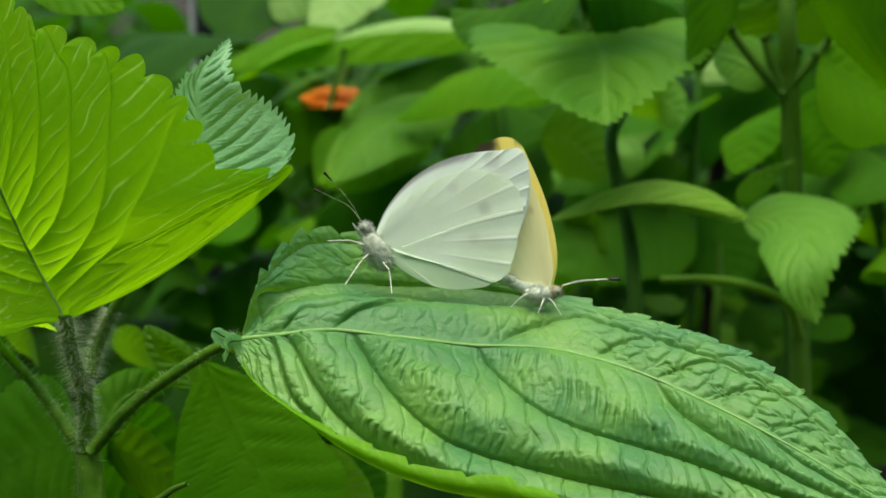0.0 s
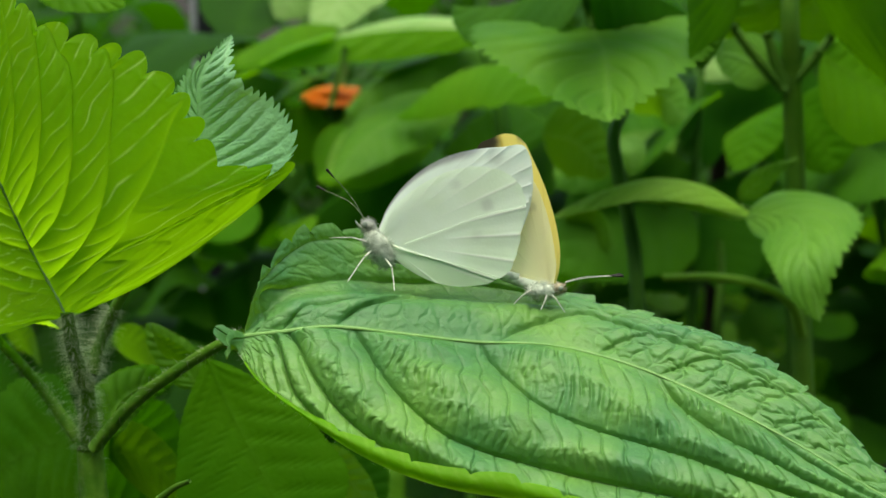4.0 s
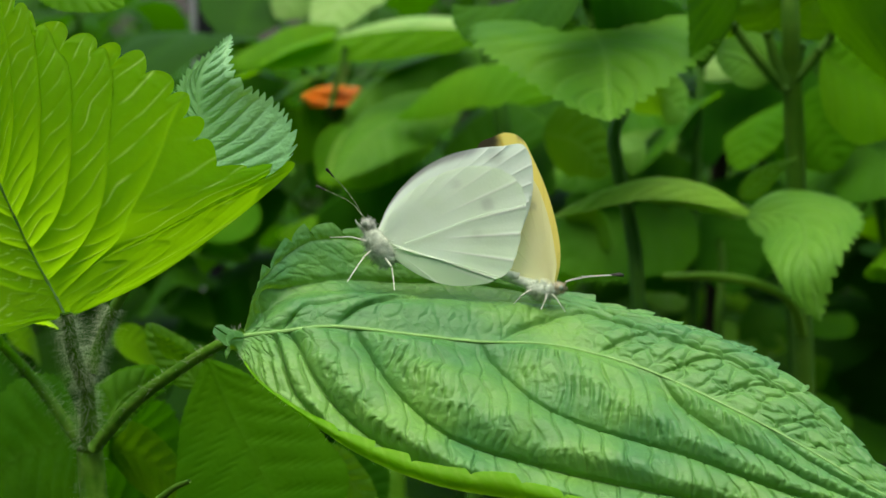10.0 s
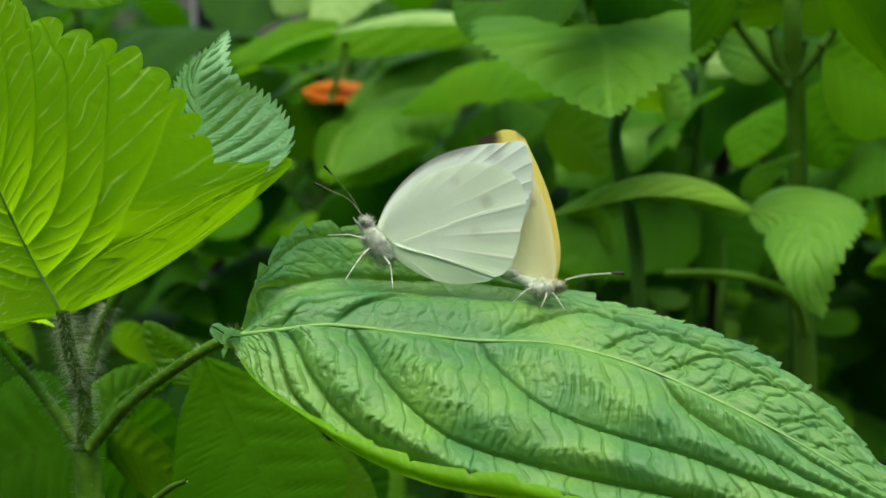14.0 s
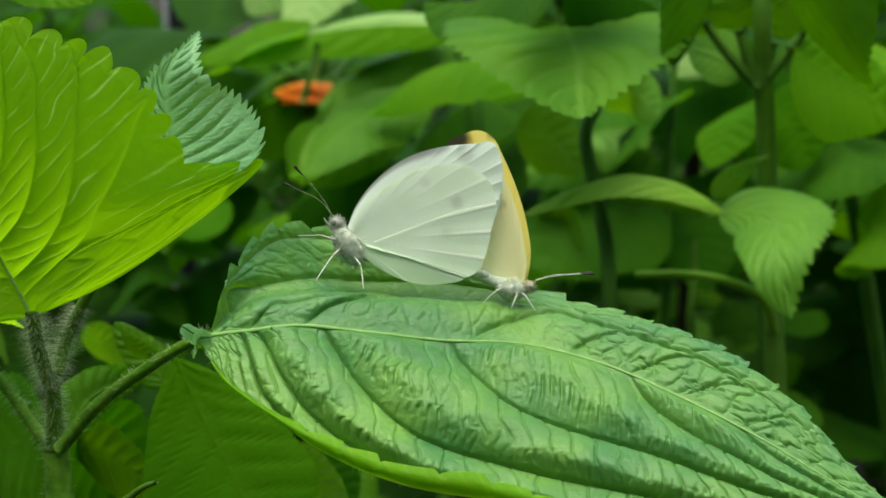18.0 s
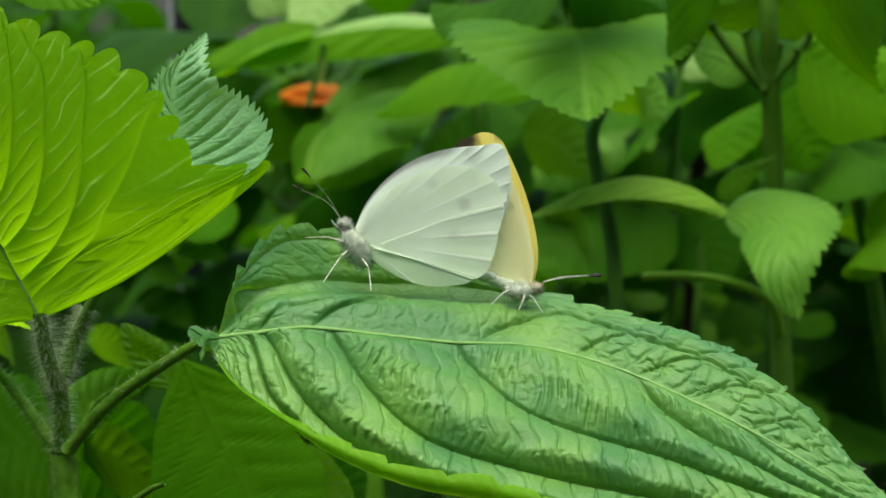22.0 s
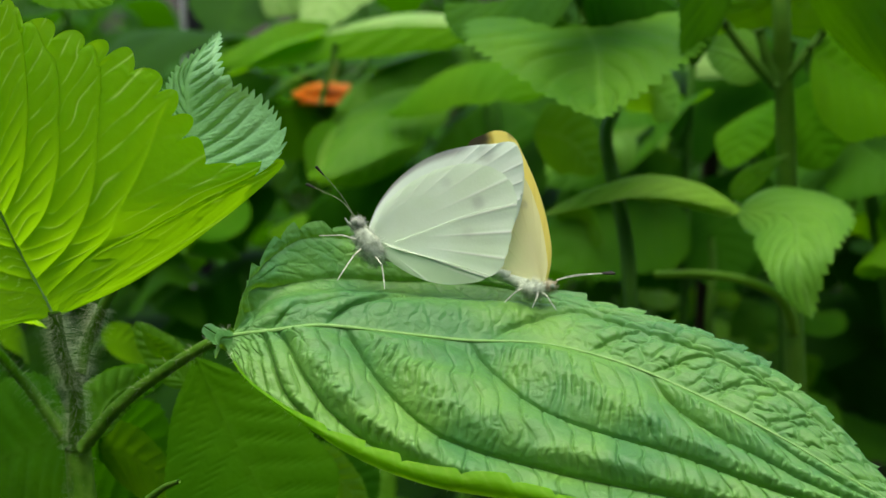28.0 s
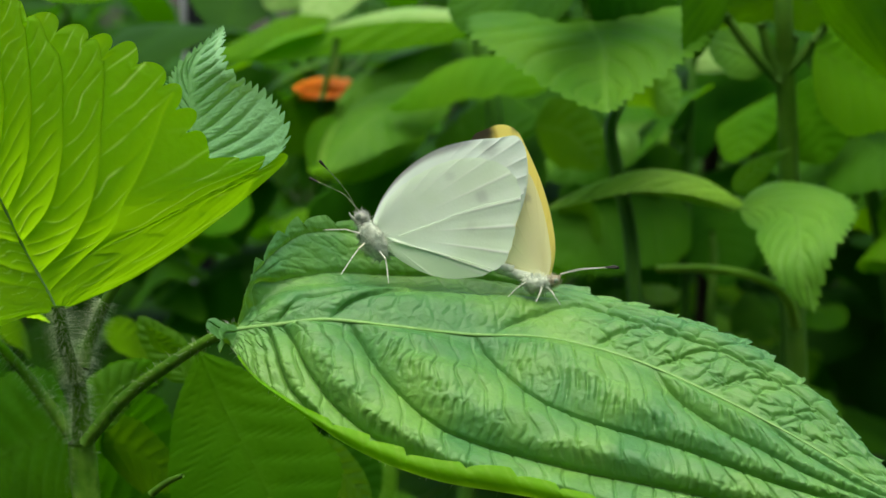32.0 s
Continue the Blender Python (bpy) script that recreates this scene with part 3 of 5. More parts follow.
FAR_CREST = [(-0.02736, 0.18086, 0.69914), (-0.02168, 0.18305, 0.70236), (-0.01525, 0.18526, 0.70331), (-0.00630, 0.18715, 0.70288), (0.00484, 0.18936, 0.70163), (0.01592, 0.18906, 0.70003), (0.02740, 0.18224, 0.69742), (0.03832, 0.17594, 0.69407), (0.04785, 0.16881, 0.68919), (0.05455, 0.16315, 0.68457), (0.06067, 0.15797, 0.68122)]
FAR_VALLEY = [(-0.02743, 0.18137, 0.69916), (-0.02275, 0.18565, 0.70250), (-0.01592, 0.18876, 0.70292), (-0.00661, 0.19157, 0.70203), (0.00512, 0.19379, 0.70084), (0.01654, 0.19210, 0.70014), (0.02822, 0.18354, 0.69808), (0.03931, 0.17707, 0.69473), (0.04870, 0.16949, 0.68953), (0.05511, 0.16353, 0.68456), (0.06077, 0.15808, 0.68124)]
FAR_RISE = [(-0.02740, 0.18121, 0.69936), (-0.02451, 0.18462, 0.70478), (-0.01805, 0.19099, 0.70610), (-0.00734, 0.19468, 0.70455), (0.00545, 0.19681, 0.70299), (0.01732, 0.19449, 0.70043), (0.02938, 0.18551, 0.69869), (0.04072, 0.17876, 0.69540), (0.04992, 0.17053, 0.68983), (0.05592, 0.16411, 0.68443), (0.06084, 0.15809, 0.68131)]
FAR_MARGIN = [(-0.02743, 0.18096, 0.69959), (-0.02541, 0.18276, 0.70563), (-0.02143, 0.18994, 0.71060), (-0.01225, 0.19598, 0.71041), (0.00257, 0.19909, 0.70633), (0.01844, 0.19758, 0.70044), (0.03114, 0.18863, 0.69908), (0.04283, 0.18144, 0.69599), (0.05175, 0.17220, 0.68996), (0.05714, 0.16505, 0.68401), (0.06095, 0.15820, 0.68134)]
NEAR_VEINS = (
    ((0.05, 0.15), (0.081, 0.58), (0.108, 0.84), (0.127, 0.9)),
    ((0.077, 0.15), (0.119, 0.54), (0.158, 0.73), (0.204, 0.83), (0.246, 0.88)),
    ((0.181, 0.14), (0.223, 0.38), (0.262, 0.53), (0.312, 0.66), (0.373, 0.74), (0.5, 0.8), (0.658, 0.78)),
    ((0.335, 0.01), (0.377, 0.2), (0.431, 0.39), (0.488, 0.48), (0.565, 0.51), (0.65, 0.5), (0.796, 0.56)),
    ((0.596, 0.01), (0.623, 0.11), (0.685, 0.23), (0.754, 0.28), (0.827, 0.36)),
    ((0.75, 0), (0.808, 0.1), (0.873, 0.16)),
)
FAR_VEINS = (
    ((0.012, 0.04), (0.031, 0.58), (0.069, 0.59), (0.127, 0.61)),
    ((0.054, 0), (0.065, 0.21), (0.108, 0.3), (0.138, 0.33)),
    ((0.127, 0), (0.146, 0.15), (0.181, 0.28), (0.204, 0.34)),
    ((0.358, 0), (0.388, 0.12), (0.435, 0.28), (0.485, 0.61)),
    ((0.504, 0.01), (0.531, 0.3), (0.562, 0.68), (0.596, 0.9)),
    ((0.596, 0), (0.619, 0.3), (0.65, 0.61), (0.681, 0.85)),
    ((0.673, 0), (0.7, 0.35), (0.738, 0.73), (0.758, 0.91)),
    ((0.765, 0), (0.785, 0.39), (0.804, 0.79)),
)


def broad_leaf_near(nu=720, nv=170):
    """The half towards the viewer: swollen fields between sunken side veins, pinched where they meet the vein, crossed by fine furrows."""
    u, q = np.linspace(0, 1, nu), np.linspace(0, 1, nv)
    p, long = lofted(RIB_LINE, (RIB_LINE, NEAR_BELLY, NEAR_FOLD), (0, 0.5, 1), u, q)
    wide = np.linalg.norm(p[:, -1] - p[:, 0], axis=1)[:, None]
    uu, qq = np.broadcast_to(u[:, None], (nu, nv)), np.broadcast_to(q[None, :], (nu, nv))
    warp = patchy(uu, qq, 22, 9, 4)
    fine = patchy(uu, qq, 60, 22, 5)
    k, near = vein_fields(u, q, NEAR_VEINS)
    i, along = np.floor(k), k - np.floor(k)
    off = near * wide * 0.8
    swell = np.sin(0.5 * np.pi * np.clip(along / 0.30, 0, 1)) * np.cos(0.5 * np.pi * np.clip((along - 0.30) / 0.70, 0, 1)) ** 0.9
    tall = np.minimum(0.0027, 0.125 * wide) * np.clip(1.20 - 0.85 * uu, 0.25, 1) * np.where(k < 0, 0.35, 1.0) * np.where(k < 1, 0.55, 1.0)
    lift = tall * (swell - 0.45) * (1 + 0.25 * warp)
    groove = np.exp(-((off / 0.00020) ** 2))
    lift = lift - 0.00070 * groove
    pinch = notch(uu * long / 0.00135 + 0.55 * warp + 0.12 * fine + 0.37 * i + 0.5 * along, 0.20) * np.clip(0.6 + 0.9 * fine, 0, 1.4) * np.clip(uu / 0.22, 0.15, 1)
    lift = lift - 0.00048 * pinch * np.exp(-(((along - 0.18) / 0.16) ** 2)) - 0.00010 * pinch * np.exp(-(((along - 0.98) / 0.16) ** 2))
    rung_at = (uu - 0.085 * qq) * long / 0.0030 + 0.30 * warp + 0.17 * i
    rung = notch(rung_at, 0.05)
    upper = np.clip((along - 0.12) / 0.25, 0, 1)
    lift = lift - (0.00034 + 0.00016 * warp) * rung * upper + 0.00008 * np.sqrt(np.abs(np.sin(np.pi * rung_at)) + 1e-6) * upper
    cells = pebbles(uu * long / 0.0021 + 0.3 * warp, qq * wide / 0.0026 + 0.3 * fine, 7)
    lift = lift + 0.00018 * cells * np.exp(-(((along - 0.26) / 0.15) ** 2)) + 0.00003 * fine + 0.00018 * warp
    lift = lift * np.clip(qq / 0.10, 0, 1) * np.clip((1 - qq) / 0.07, 0, 1) * np.clip(uu / 0.03, 0, 1)
    n = facing(p)
    n = n * np.sign(n[nu // 2, nv // 2, 2])
    p = p + n * lift[..., None]
    mark = 0.06 * np.exp(-((off / 0.00012) ** 2))
    return sheet(p, mark, True)


def broad_leaf_far(nu=760, nv=150):
    """The half beyond the midrib: folded up at its base, then flat, pebbled and coarsely toothed towards the tip."""
    u, q = np.linspace(0, 1, nu), np.linspace(0, 1, nv)
    p, long = lofted(RIB_LINE, (RIB_LINE, FAR_CREST, FAR_VALLEY, FAR_RISE, FAR_MARGIN), (0, 0.36, 0.5, 0.7, 1), u, q)
    wide = np.linalg.norm(np.diff(p, axis=1), axis=2).sum(1)[:, None]
    uu, qq = np.broadcast_to(u[:, None], (nu, nv)), np.broadcast_to(q[None, :], (nu, nv))
    warp = patchy(uu, qq, 26, 7, 14)
    fine = patchy(uu, qq, 70, 20, 15)
    k, near = vein_fields(u, q, FAR_VEINS)
    i, along = np.floor(k), k - np.floor(k)
    off = near * wide * 0.7
    swell = 1.75 * np.clip(along, 1e-6, 1) ** 0.7 * (1 - along) ** 0.6
    lift = 0.0011 * (swell - 0.5) * np.minimum(1, wide / 0.016) * np.clip(1.3 - 0.7 * uu, 0, 1) - 0.00026 * np.exp(-((off / 0.00028) ** 2))
    towards_tip = np.clip((uu - 0.36) / 0.18, 0, 1)
    cells = pebbles(uu * long / 0.0030 - 0.6 * qq + 0.25 * warp, qq * wide / 0.0034 + 0.2 * fine, 8)
    lift = lift + (0.00012 + 0.00030 * towards_tip) * (cells - 0.5)
    lift = lift - 0.00010 * notch((uu + 0.10 * qq) * long / 0.0040 + 0.4 * warp, 0.08) * (1 - towards_tip) + 0.00006 * fine
    lift = lift * np.clip(qq / 0.12, 0, 1) * np.clip((1 - qq) / 0.04, 0.3, 1) * np.clip(uu / 0.03, 0, 1) * np.clip((1 - uu) / 0.05, 0, 1)
    n = facing(p)
    n = n * np.sign(n[int(0.7 * nu), nv // 2, 2])
    p = toothed(p + n * lift[..., None], 0.0050, 0.0016, 0.02, 0.5, 0.42, 14)
    mark = 0.18 * np.exp(-((off / 0.00016) ** 2))
    return sheet(p, mark)


def rolled_edge(nu=520, nv=18):
    """The margin of the near half, rolled up so that its underside shows."""
    u, q = np.linspace(0.02, 0.9, nu), np.linspace(0, 1, nv)
    p, long = lofted(RIB_LINE, (NEAR_FOLD, ROLLED_EDGE), (0, 1), u, q)
    p = p + np.array((0.0, -0.0009, 0.0002)) * np.sin(np.pi * q)[None, :, None] + np.array((0.0, -0.0003, 0.0)) * (1 - q)[None, :, None]
    p = toothed(p, 0.0062, 0.0011, 0.10, 0.5, 0.35, 14, 0.3)
    uu, qq = np.broadcast_to(u[:, None], (nu, nv)), np.broadcast_to(q[None, :], (nu, nv))
    return sheet(p, 0.25 * notch(uu * long / 0.0026 + qq, 0.1) * qq + 0.5 * np.exp(-((qq / 0.08) ** 2)))


big_leaf = part("leaf", broad_leaf_near(), LEAF_NEAR, near_plant, "broad quilted green leaf with a serrated margin")
part("far_half", broad_leaf_far(), LEAF_NEAR, big_leaf, "half of the blade beyond the midrib")
part("rolled_margin", rolled_edge(), LEAF_UNDER, big_leaf, "lime-green underside of the rolled margin")
part("midrib", tube([(x, y, z + 0.00002) for x, y, z in RIB_LINE], 0.00035, 0.00012, 120, 8), RIB, big_leaf, "pale raised midrib")
tagged(part("hairs", hairs(NEAR_FOLD[:8], 0.0, 260, 0.0008, 21), HAIR, big_leaf, "fine pale hairs"), kind="stuff")

# the leaf seen from below with the light through it
LIT_RIB = [(-0.05445, 0.19066, 0.69867), (-0.05543, 0.19069, 0.70116), (-0.05688, 0.19081, 0.70404), (-0.05859, 0.19021, 0.70829), (-0.05994, 0.18869, 0.71306), (-0.06154, 0.18693, 0.71909), (-0.06305, 0.18519, 0.72517), (-0.06441, 0.18335, 0.73554), (-0.06502, 0.18155, 0.75560)]
LIT_MIDDLE = [(-0.05428, 0.19065, 0.69863), (-0.04811, 0.18947, 0.70310), (-0.03946, 0.18886, 0.71175), (-0.04476, 0.18696, 0.71458), (-0.04881, 0.18610, 0.72237), (-0.05360, 0.18509, 0.72813), (-0.05853, 0.18429, 0.73262), (-0.06234, 0.18333, 0.74174), (-0.06491, 0.18163, 0.75550)]
LIT_MARGIN = [(-0.05412, 0.19064, 0.69859), (-0.04080, 0.19092, 0.70504), (-0.02204, 0.19186, 0.71946), (-0.03094, 0.19018, 0.72087), (-0.03767, 0.19052, 0.73169), (-0.04566, 0.18971, 0.73716), (-0.05401, 0.18835, 0.74006), (-0.06027, 0.18600, 0.74793), (-0.06481, 0.18171, 0.75540)]
LIT_OUTER = [(-0.05477, 0.19064, 0.69859), (-0.05775, 0.18765, 0.69883), (-0.06276, 0.18249, 0.69849), (-0.06861, 0.17886, 0.70517), (-0.07306, 0.17884, 0.71441), (-0.07517, 0.17892, 0.72418), (-0.07502, 0.17924, 0.73516), (-0.07238, 0.18067, 0.74657), (-0.06531, 0.18152, 0.75546)]
LIT_VEINS = (
    ((0.012, 0), (0.069, 0.44), (0.108, 0.56), (0.112, 0.78)),
    ((0.05, 0), (0.104, 0.24), (0.188, 0.61), (0.219, 0.8), (0.25, 0.98)),
    ((0.1, 0), (0.15, 0.23), (0.215, 0.49), (0.273, 0.66), (0.346, 0.9)),
    ((0.188, 0), (0.223, 0.21), (0.269, 0.39), (0.342, 0.6), (0.419, 0.85)),
    ((0.273, 0), (0.308, 0.19), (0.362, 0.39), (0.423, 0.62), (0.492, 0.91)),
    ((0.358, 0), (0.4, 0.19), (0.45, 0.43), (0.515, 0.69)),
)


def lit_leaf_half(guides, places, veins, nu, nv, teeth, seed):
    """Half of a blade seen from its underside: long side veins that bend towards the tip, bulging fields, raised pale cross veins."""
    u, q = np.linspace(0, 1, nu) ** 1.25, np.linspace(0, 1, nv)
    p, long = lofted(LIT_RIB, guides, places, u, q)
    wide = np.linalg.norm(p[:, -1] - p[:, 0], axis=1)[:, None]
    uu, qq = np.broadcast_to(u[:, None], (nu, nv)), np.broadcast_to(q[None, :], (nu, nv))
    warp = patchy(uu, qq, 18, 7, seed)
    fine = patchy(uu, qq, 60, 24, seed + 1)
    k, near = vein_fields(u, q, veins, 0.22)
    i, along = np.floor(k), k - np.floor(k)
    off = near * wide * 0.6
    swell = 1.8 * np.clip(along, 1e-6, 1) ** 0.35 * (1 - along) ** 0.7
    rung_at = uu / 0.031 - 0.55 * (1 - along) ** 2 + 0.45 * warp + 0.31 * i
    rung = notch(rung_at, 0.05)
    pillow = np.sqrt(np.abs(np.sin(np.pi * rung_at)) + 1e-6)
    base = np.clip(uu / 0.12, 0, 1)
    calm = np.clip(k * 0.9 - 0.3, 0.18, 1)
    lift = 0.00130 * (swell - 0.5) * np.minimum(1, wide / 0.02) * base * calm + 0.00032 * pillow * swell * calm + 0.00005 * fine + 0.0002 * warp
    lift = lift * np.clip(qq / 0.05, 0, 1) * np.clip((1 - qq) / 0.06, 0.2, 1)
    n = facing(p)
    n = n * -np.sign(n[nu // 2, nv // 2, 1])
    p = p + n * lift[..., None]
    if teeth:
        p = toothed(p, 0.0040, 0.0026, 0.20, -0.10, 0.40, 18, 0.2, True)
    shown = np.clip(0.55 + 0.9 * patchy(uu, qq, 40, 12, seed + 2), 0, 1)
    mark = np.maximum(1.0 * rung * shown * np.clip(np.sin(np.pi * along) * 1.5, 0, 1), 0.04 * np.exp(-((off / 0.0004) ** 2)))
    return sheet(p, mark * base)


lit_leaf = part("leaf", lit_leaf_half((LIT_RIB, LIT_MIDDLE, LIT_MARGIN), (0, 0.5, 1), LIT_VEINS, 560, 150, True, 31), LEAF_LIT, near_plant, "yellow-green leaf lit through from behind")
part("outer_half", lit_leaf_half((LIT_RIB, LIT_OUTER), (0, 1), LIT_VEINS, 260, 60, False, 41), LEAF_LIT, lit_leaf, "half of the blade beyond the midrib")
part("midrib", tube(LIT_RIB, 0.00028, 0.00016, 80, 8), RIB, lit_leaf, "raised midrib on the underside")
part("leaf", leaf_blade([(-0.04100, 0.20032, 0.70924), (-0.03618, 0.20291, 0.72142), (-0.03618, 0.20524, 0.73236), (-0.03152, 0.20645, 0.73808)], (-0.56, 0.57, -0.45), (0.0079, 43, 27), (0.0147, -3, -15), shape=(0.81,2.18), right_shape=(1.41,1.28), lobe=(0.39,0.10,0.12,0.36),
    teeth=34, tooth=0.11, veins=16, quilt=0.00032, rungs=0.4, nu=320, nv=40, slant=0.3, cells=3, forward=0.9, even=True), LEAF_TEAL, near_plant,
    "grey-green folded young leaf with a pointed tip")
simple_leaf(near_plant, "leaf", LEAF_BRIGHT, [(-0.07879, 0.26097, 0.74877), (-0.07138, 0.26009, 0.74463), (-0.06454, 0.25762, 0.74210), (-0.05863, 0.25537, 0.74062)], (0.2, 0.6, 0.7), 0.006, 0.005)
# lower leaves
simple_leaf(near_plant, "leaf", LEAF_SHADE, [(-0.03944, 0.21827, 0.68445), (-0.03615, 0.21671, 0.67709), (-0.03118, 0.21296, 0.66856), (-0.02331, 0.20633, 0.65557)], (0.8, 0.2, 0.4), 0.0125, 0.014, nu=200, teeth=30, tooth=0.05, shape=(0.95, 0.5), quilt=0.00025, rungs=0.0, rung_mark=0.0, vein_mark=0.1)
simple_leaf(near_plant, "leaf", LEAF_DEEP_SHADE, [(-0.06021, 0.22431, 0.66734), (-0.05633, 0.23601, 0.65865), (-0.04843, 0.24095, 0.64545)], (0.6, 0.55, 0.6), 0.012, 0.012)

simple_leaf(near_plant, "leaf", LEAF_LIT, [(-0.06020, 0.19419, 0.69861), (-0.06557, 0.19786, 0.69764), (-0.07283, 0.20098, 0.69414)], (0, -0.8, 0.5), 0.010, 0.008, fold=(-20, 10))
for line, wl, wr in (([(-0.02711, 0.17907, 0.69893), (-0.02896, 0.17836, 0.69938), (-0.03100, 0.17815, 0.70070)], 0.0010, 0.0012), ([(-0.02717, 0.17848, 0.69902), (-0.02836, 0.17730, 0.69921), (-0.02903, 0.17580, 0.69699)], 0.0012, 0.0019)):
    simple_leaf(near_plant, "leaf", LEAF_NEAR, line, (0.3, 0.3, 0.9), wl, wr, "small lobe at the leaf base", nu=70, nv=8, teeth=4, tooth=0.2, quilt=0.0, vein_mark=0.0, rib_mark=0.1, rung_mark=0.0, shape=(0.4, 0.4), bend=(25, -35))
simple_leaf(near_plant, "leaf", LEAF_SOFT, [(-0.05212, 0.19757, 0.67810), (-0.04999, 0.20235, 0.68238), (-0.04418, 0.20671, 0.68467)], (-0.4, 0.2, 0.9), 0.0045, 0.0030, nu=60)
simple_leaf(near_plant, "leaf", LEAF_SOFT, [(-0.04426, 0.23540, 0.67400), (-0.04834, 0.23646, 0.67899), (-0.05364, 0.23778, 0.68518)], (-0.6, -0.2, -0.7), 0.0035, 0.0035, nu=60)
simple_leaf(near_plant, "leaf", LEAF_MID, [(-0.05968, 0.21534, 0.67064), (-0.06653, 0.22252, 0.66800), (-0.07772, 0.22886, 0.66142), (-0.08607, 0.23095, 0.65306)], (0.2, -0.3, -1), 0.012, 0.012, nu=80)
simple_leaf(near_plant, "leaf", LEAF_DEEP_SHADE, [(-0.02636, 0.26820, 0.64620), (-0.01930, 0.26771, 0.64390), (-0.01224, 0.26648, 0.63814)], (0.3, 0.4, 0.8), 0.008, 0.010, nu=60)
part("shoot", tube([(-0.04151, 0.18671, 0.67251), (-0.03867, 0.18530, 0.67500), (-0.03628, 0.18369, 0.67651)], 0.0006, 0.0003, 10, 8), STALK_LIT, near_plant, "small downy shoot tip")

# ---------------------------------------------------------------- plants behind
heart_plant = thing("herb_plant", (0.04343, 0.28947, 0.65524)[:2] + (0.0,), "tall green herb with heart-shaped serrated leaves", "plant")
part("stem", tube([(0.04343, 0.28947, 0.65524)[:2] + (-0.01,), (0.04318, 0.29312, 0.67243), (0.04192, 0.29651, 0.68839), (0.03928, 0.29912, 0.70066), (0.03765, 0.30108, 0.70987), (0.04142, 0.31035, 0.71705), (0.04164, 0.32011, 0.72655), (0.03529, 0.31819, 0.73575), (0.03293, 0.31503, 0.73907), (0.03190, 0.31317, 0.74852)], 0.0017, 0.0012, 40), STEM_SHADED, heart_plant)
part("leaf", leaf_blade([(0.03276, 0.30617, 0.73381), (0.03394, 0.28829, 0.72889), (0.03299, 0.27576, 0.72277), (0.03229, 0.26411, 0.71800)], (0.94, 0.09, -0.02), (0.0257, 1, 7), (0.0260, 2, 4), shape=(0.28, 1.48), right_shape=(0.51, 0.99),
    sweep=0.37, sweep_over=0.23, quilt=0.0006, nu=300, nv=24, teeth=26, tooth=0.11, veins=6, slant=0.55, vein_curve=1.3, rib_mark=0.8, vein_mark=0.7, even=True, rungs=0.1), LEAF_SOFT, heart_plant, "green heart-shaped leaf")
part("petiole", tube([(0.03253, 0.31105, 0.73858), (0.03279, 0.31052, 0.73609), (0.03276, 0.30617, 0.73381)], 0.0010, 0.0008, 6, 8), STEM_SHADED, heart_plant)
simple_leaf(heart_plant, "leaf", LEAF_MID, [(0.03088, 0.30826, 0.74363), (0.02237, 0.31158, 0.74107), (0.01250, 0.31873, 0.73830), (0.00213, 0.32641, 0.73802)], (0, -1, 0.1), 0.014, 0.014, fold=(-40, 5))
simple_leaf(heart_plant, "leaf", LEAF_DEEP_SHADE, [(0.03213, 0.30852, 0.74486), (0.04270, 0.31184, 0.74231), (0.05223, 0.31489, 0.73844), (0.06133, 0.31738, 0.73193)], (0.1, 1, 0.1), 0.014, 0.018, fold=(10, -50))
simple_leaf(heart_plant, "leaf", LEAF_PALE, [(0.03947, 0.32808, 0.74584), (0.04347, 0.32724, 0.74193), (0.05147, 0.32655, 0.73867)], (0.3, 0.3, 0.8), 0.008, 0.008, nu=60)

right_plant = thing("herb_plant", (0.08347, 0.29762, 0.63895)[:2] + (0.0,), "tall green herb with a whorl of leaf stalks", "plant")
part("stem", tube([(0.08347, 0.29762, 0.63895)[:2] + (-0.01,), (0.08282, 0.30032, 0.65168), (0.08126, 0.30844, 0.68990), (0.07828, 0.30762, 0.72242), (0.07694, 0.30617, 0.73381), (0.07669, 0.30930, 0.74854)], 0.0027, 0.0019, 40), STALK_LIT, right_plant)
for end in ((0.06412, 0.30712, 0.73475), (0.07188, 0.30670, 0.73302), (0.07639, 0.30709, 0.73497), (0.07963, 0.30606, 0.73032), (0.08338, 0.30577, 0.72909), (0.08639, 0.30649, 0.73251)):
    foot = np.array((0.07673, 0.30703, 0.72050))
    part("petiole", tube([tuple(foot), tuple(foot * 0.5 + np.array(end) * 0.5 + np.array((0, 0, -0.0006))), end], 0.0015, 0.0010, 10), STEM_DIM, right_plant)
simple_leaf(right_plant, "leaf", LEAF_MID, [(0.06314, 0.29902, 0.73661), (0.05795, 0.29235, 0.74162), (0.05178, 0.28610, 0.74865)], (0.5, 0.5, 0.5), 0.015, 0.015)
simple_leaf(right_plant, "leaf", LEAF_MID, [(0.08578, 0.29806, 0.73206), (0.08719, 0.28764, 0.73770), (0.09281, 0.27888, 0.74200)], (-0.5, 0.7, 0.4), 0.016, 0.018)
simple_leaf(right_plant, "leaf", LEAF_SOFT, [(0.08548, 0.32475, 0.73019), (0.08645, 0.32230, 0.73687), (0.09063, 0.32063, 0.74721)], (-0.9, 0.2, 0.2), 0.014, 0.014)
simple_leaf(right_plant, "leaf", LEAF_SOFT, [(0.07723, 0.32148, 0.73300), (0.07305, 0.31873, 0.73830), (0.06980, 0.32063, 0.74721)], (-0.9, 0.2, -0.2), 0.012, 0.012)
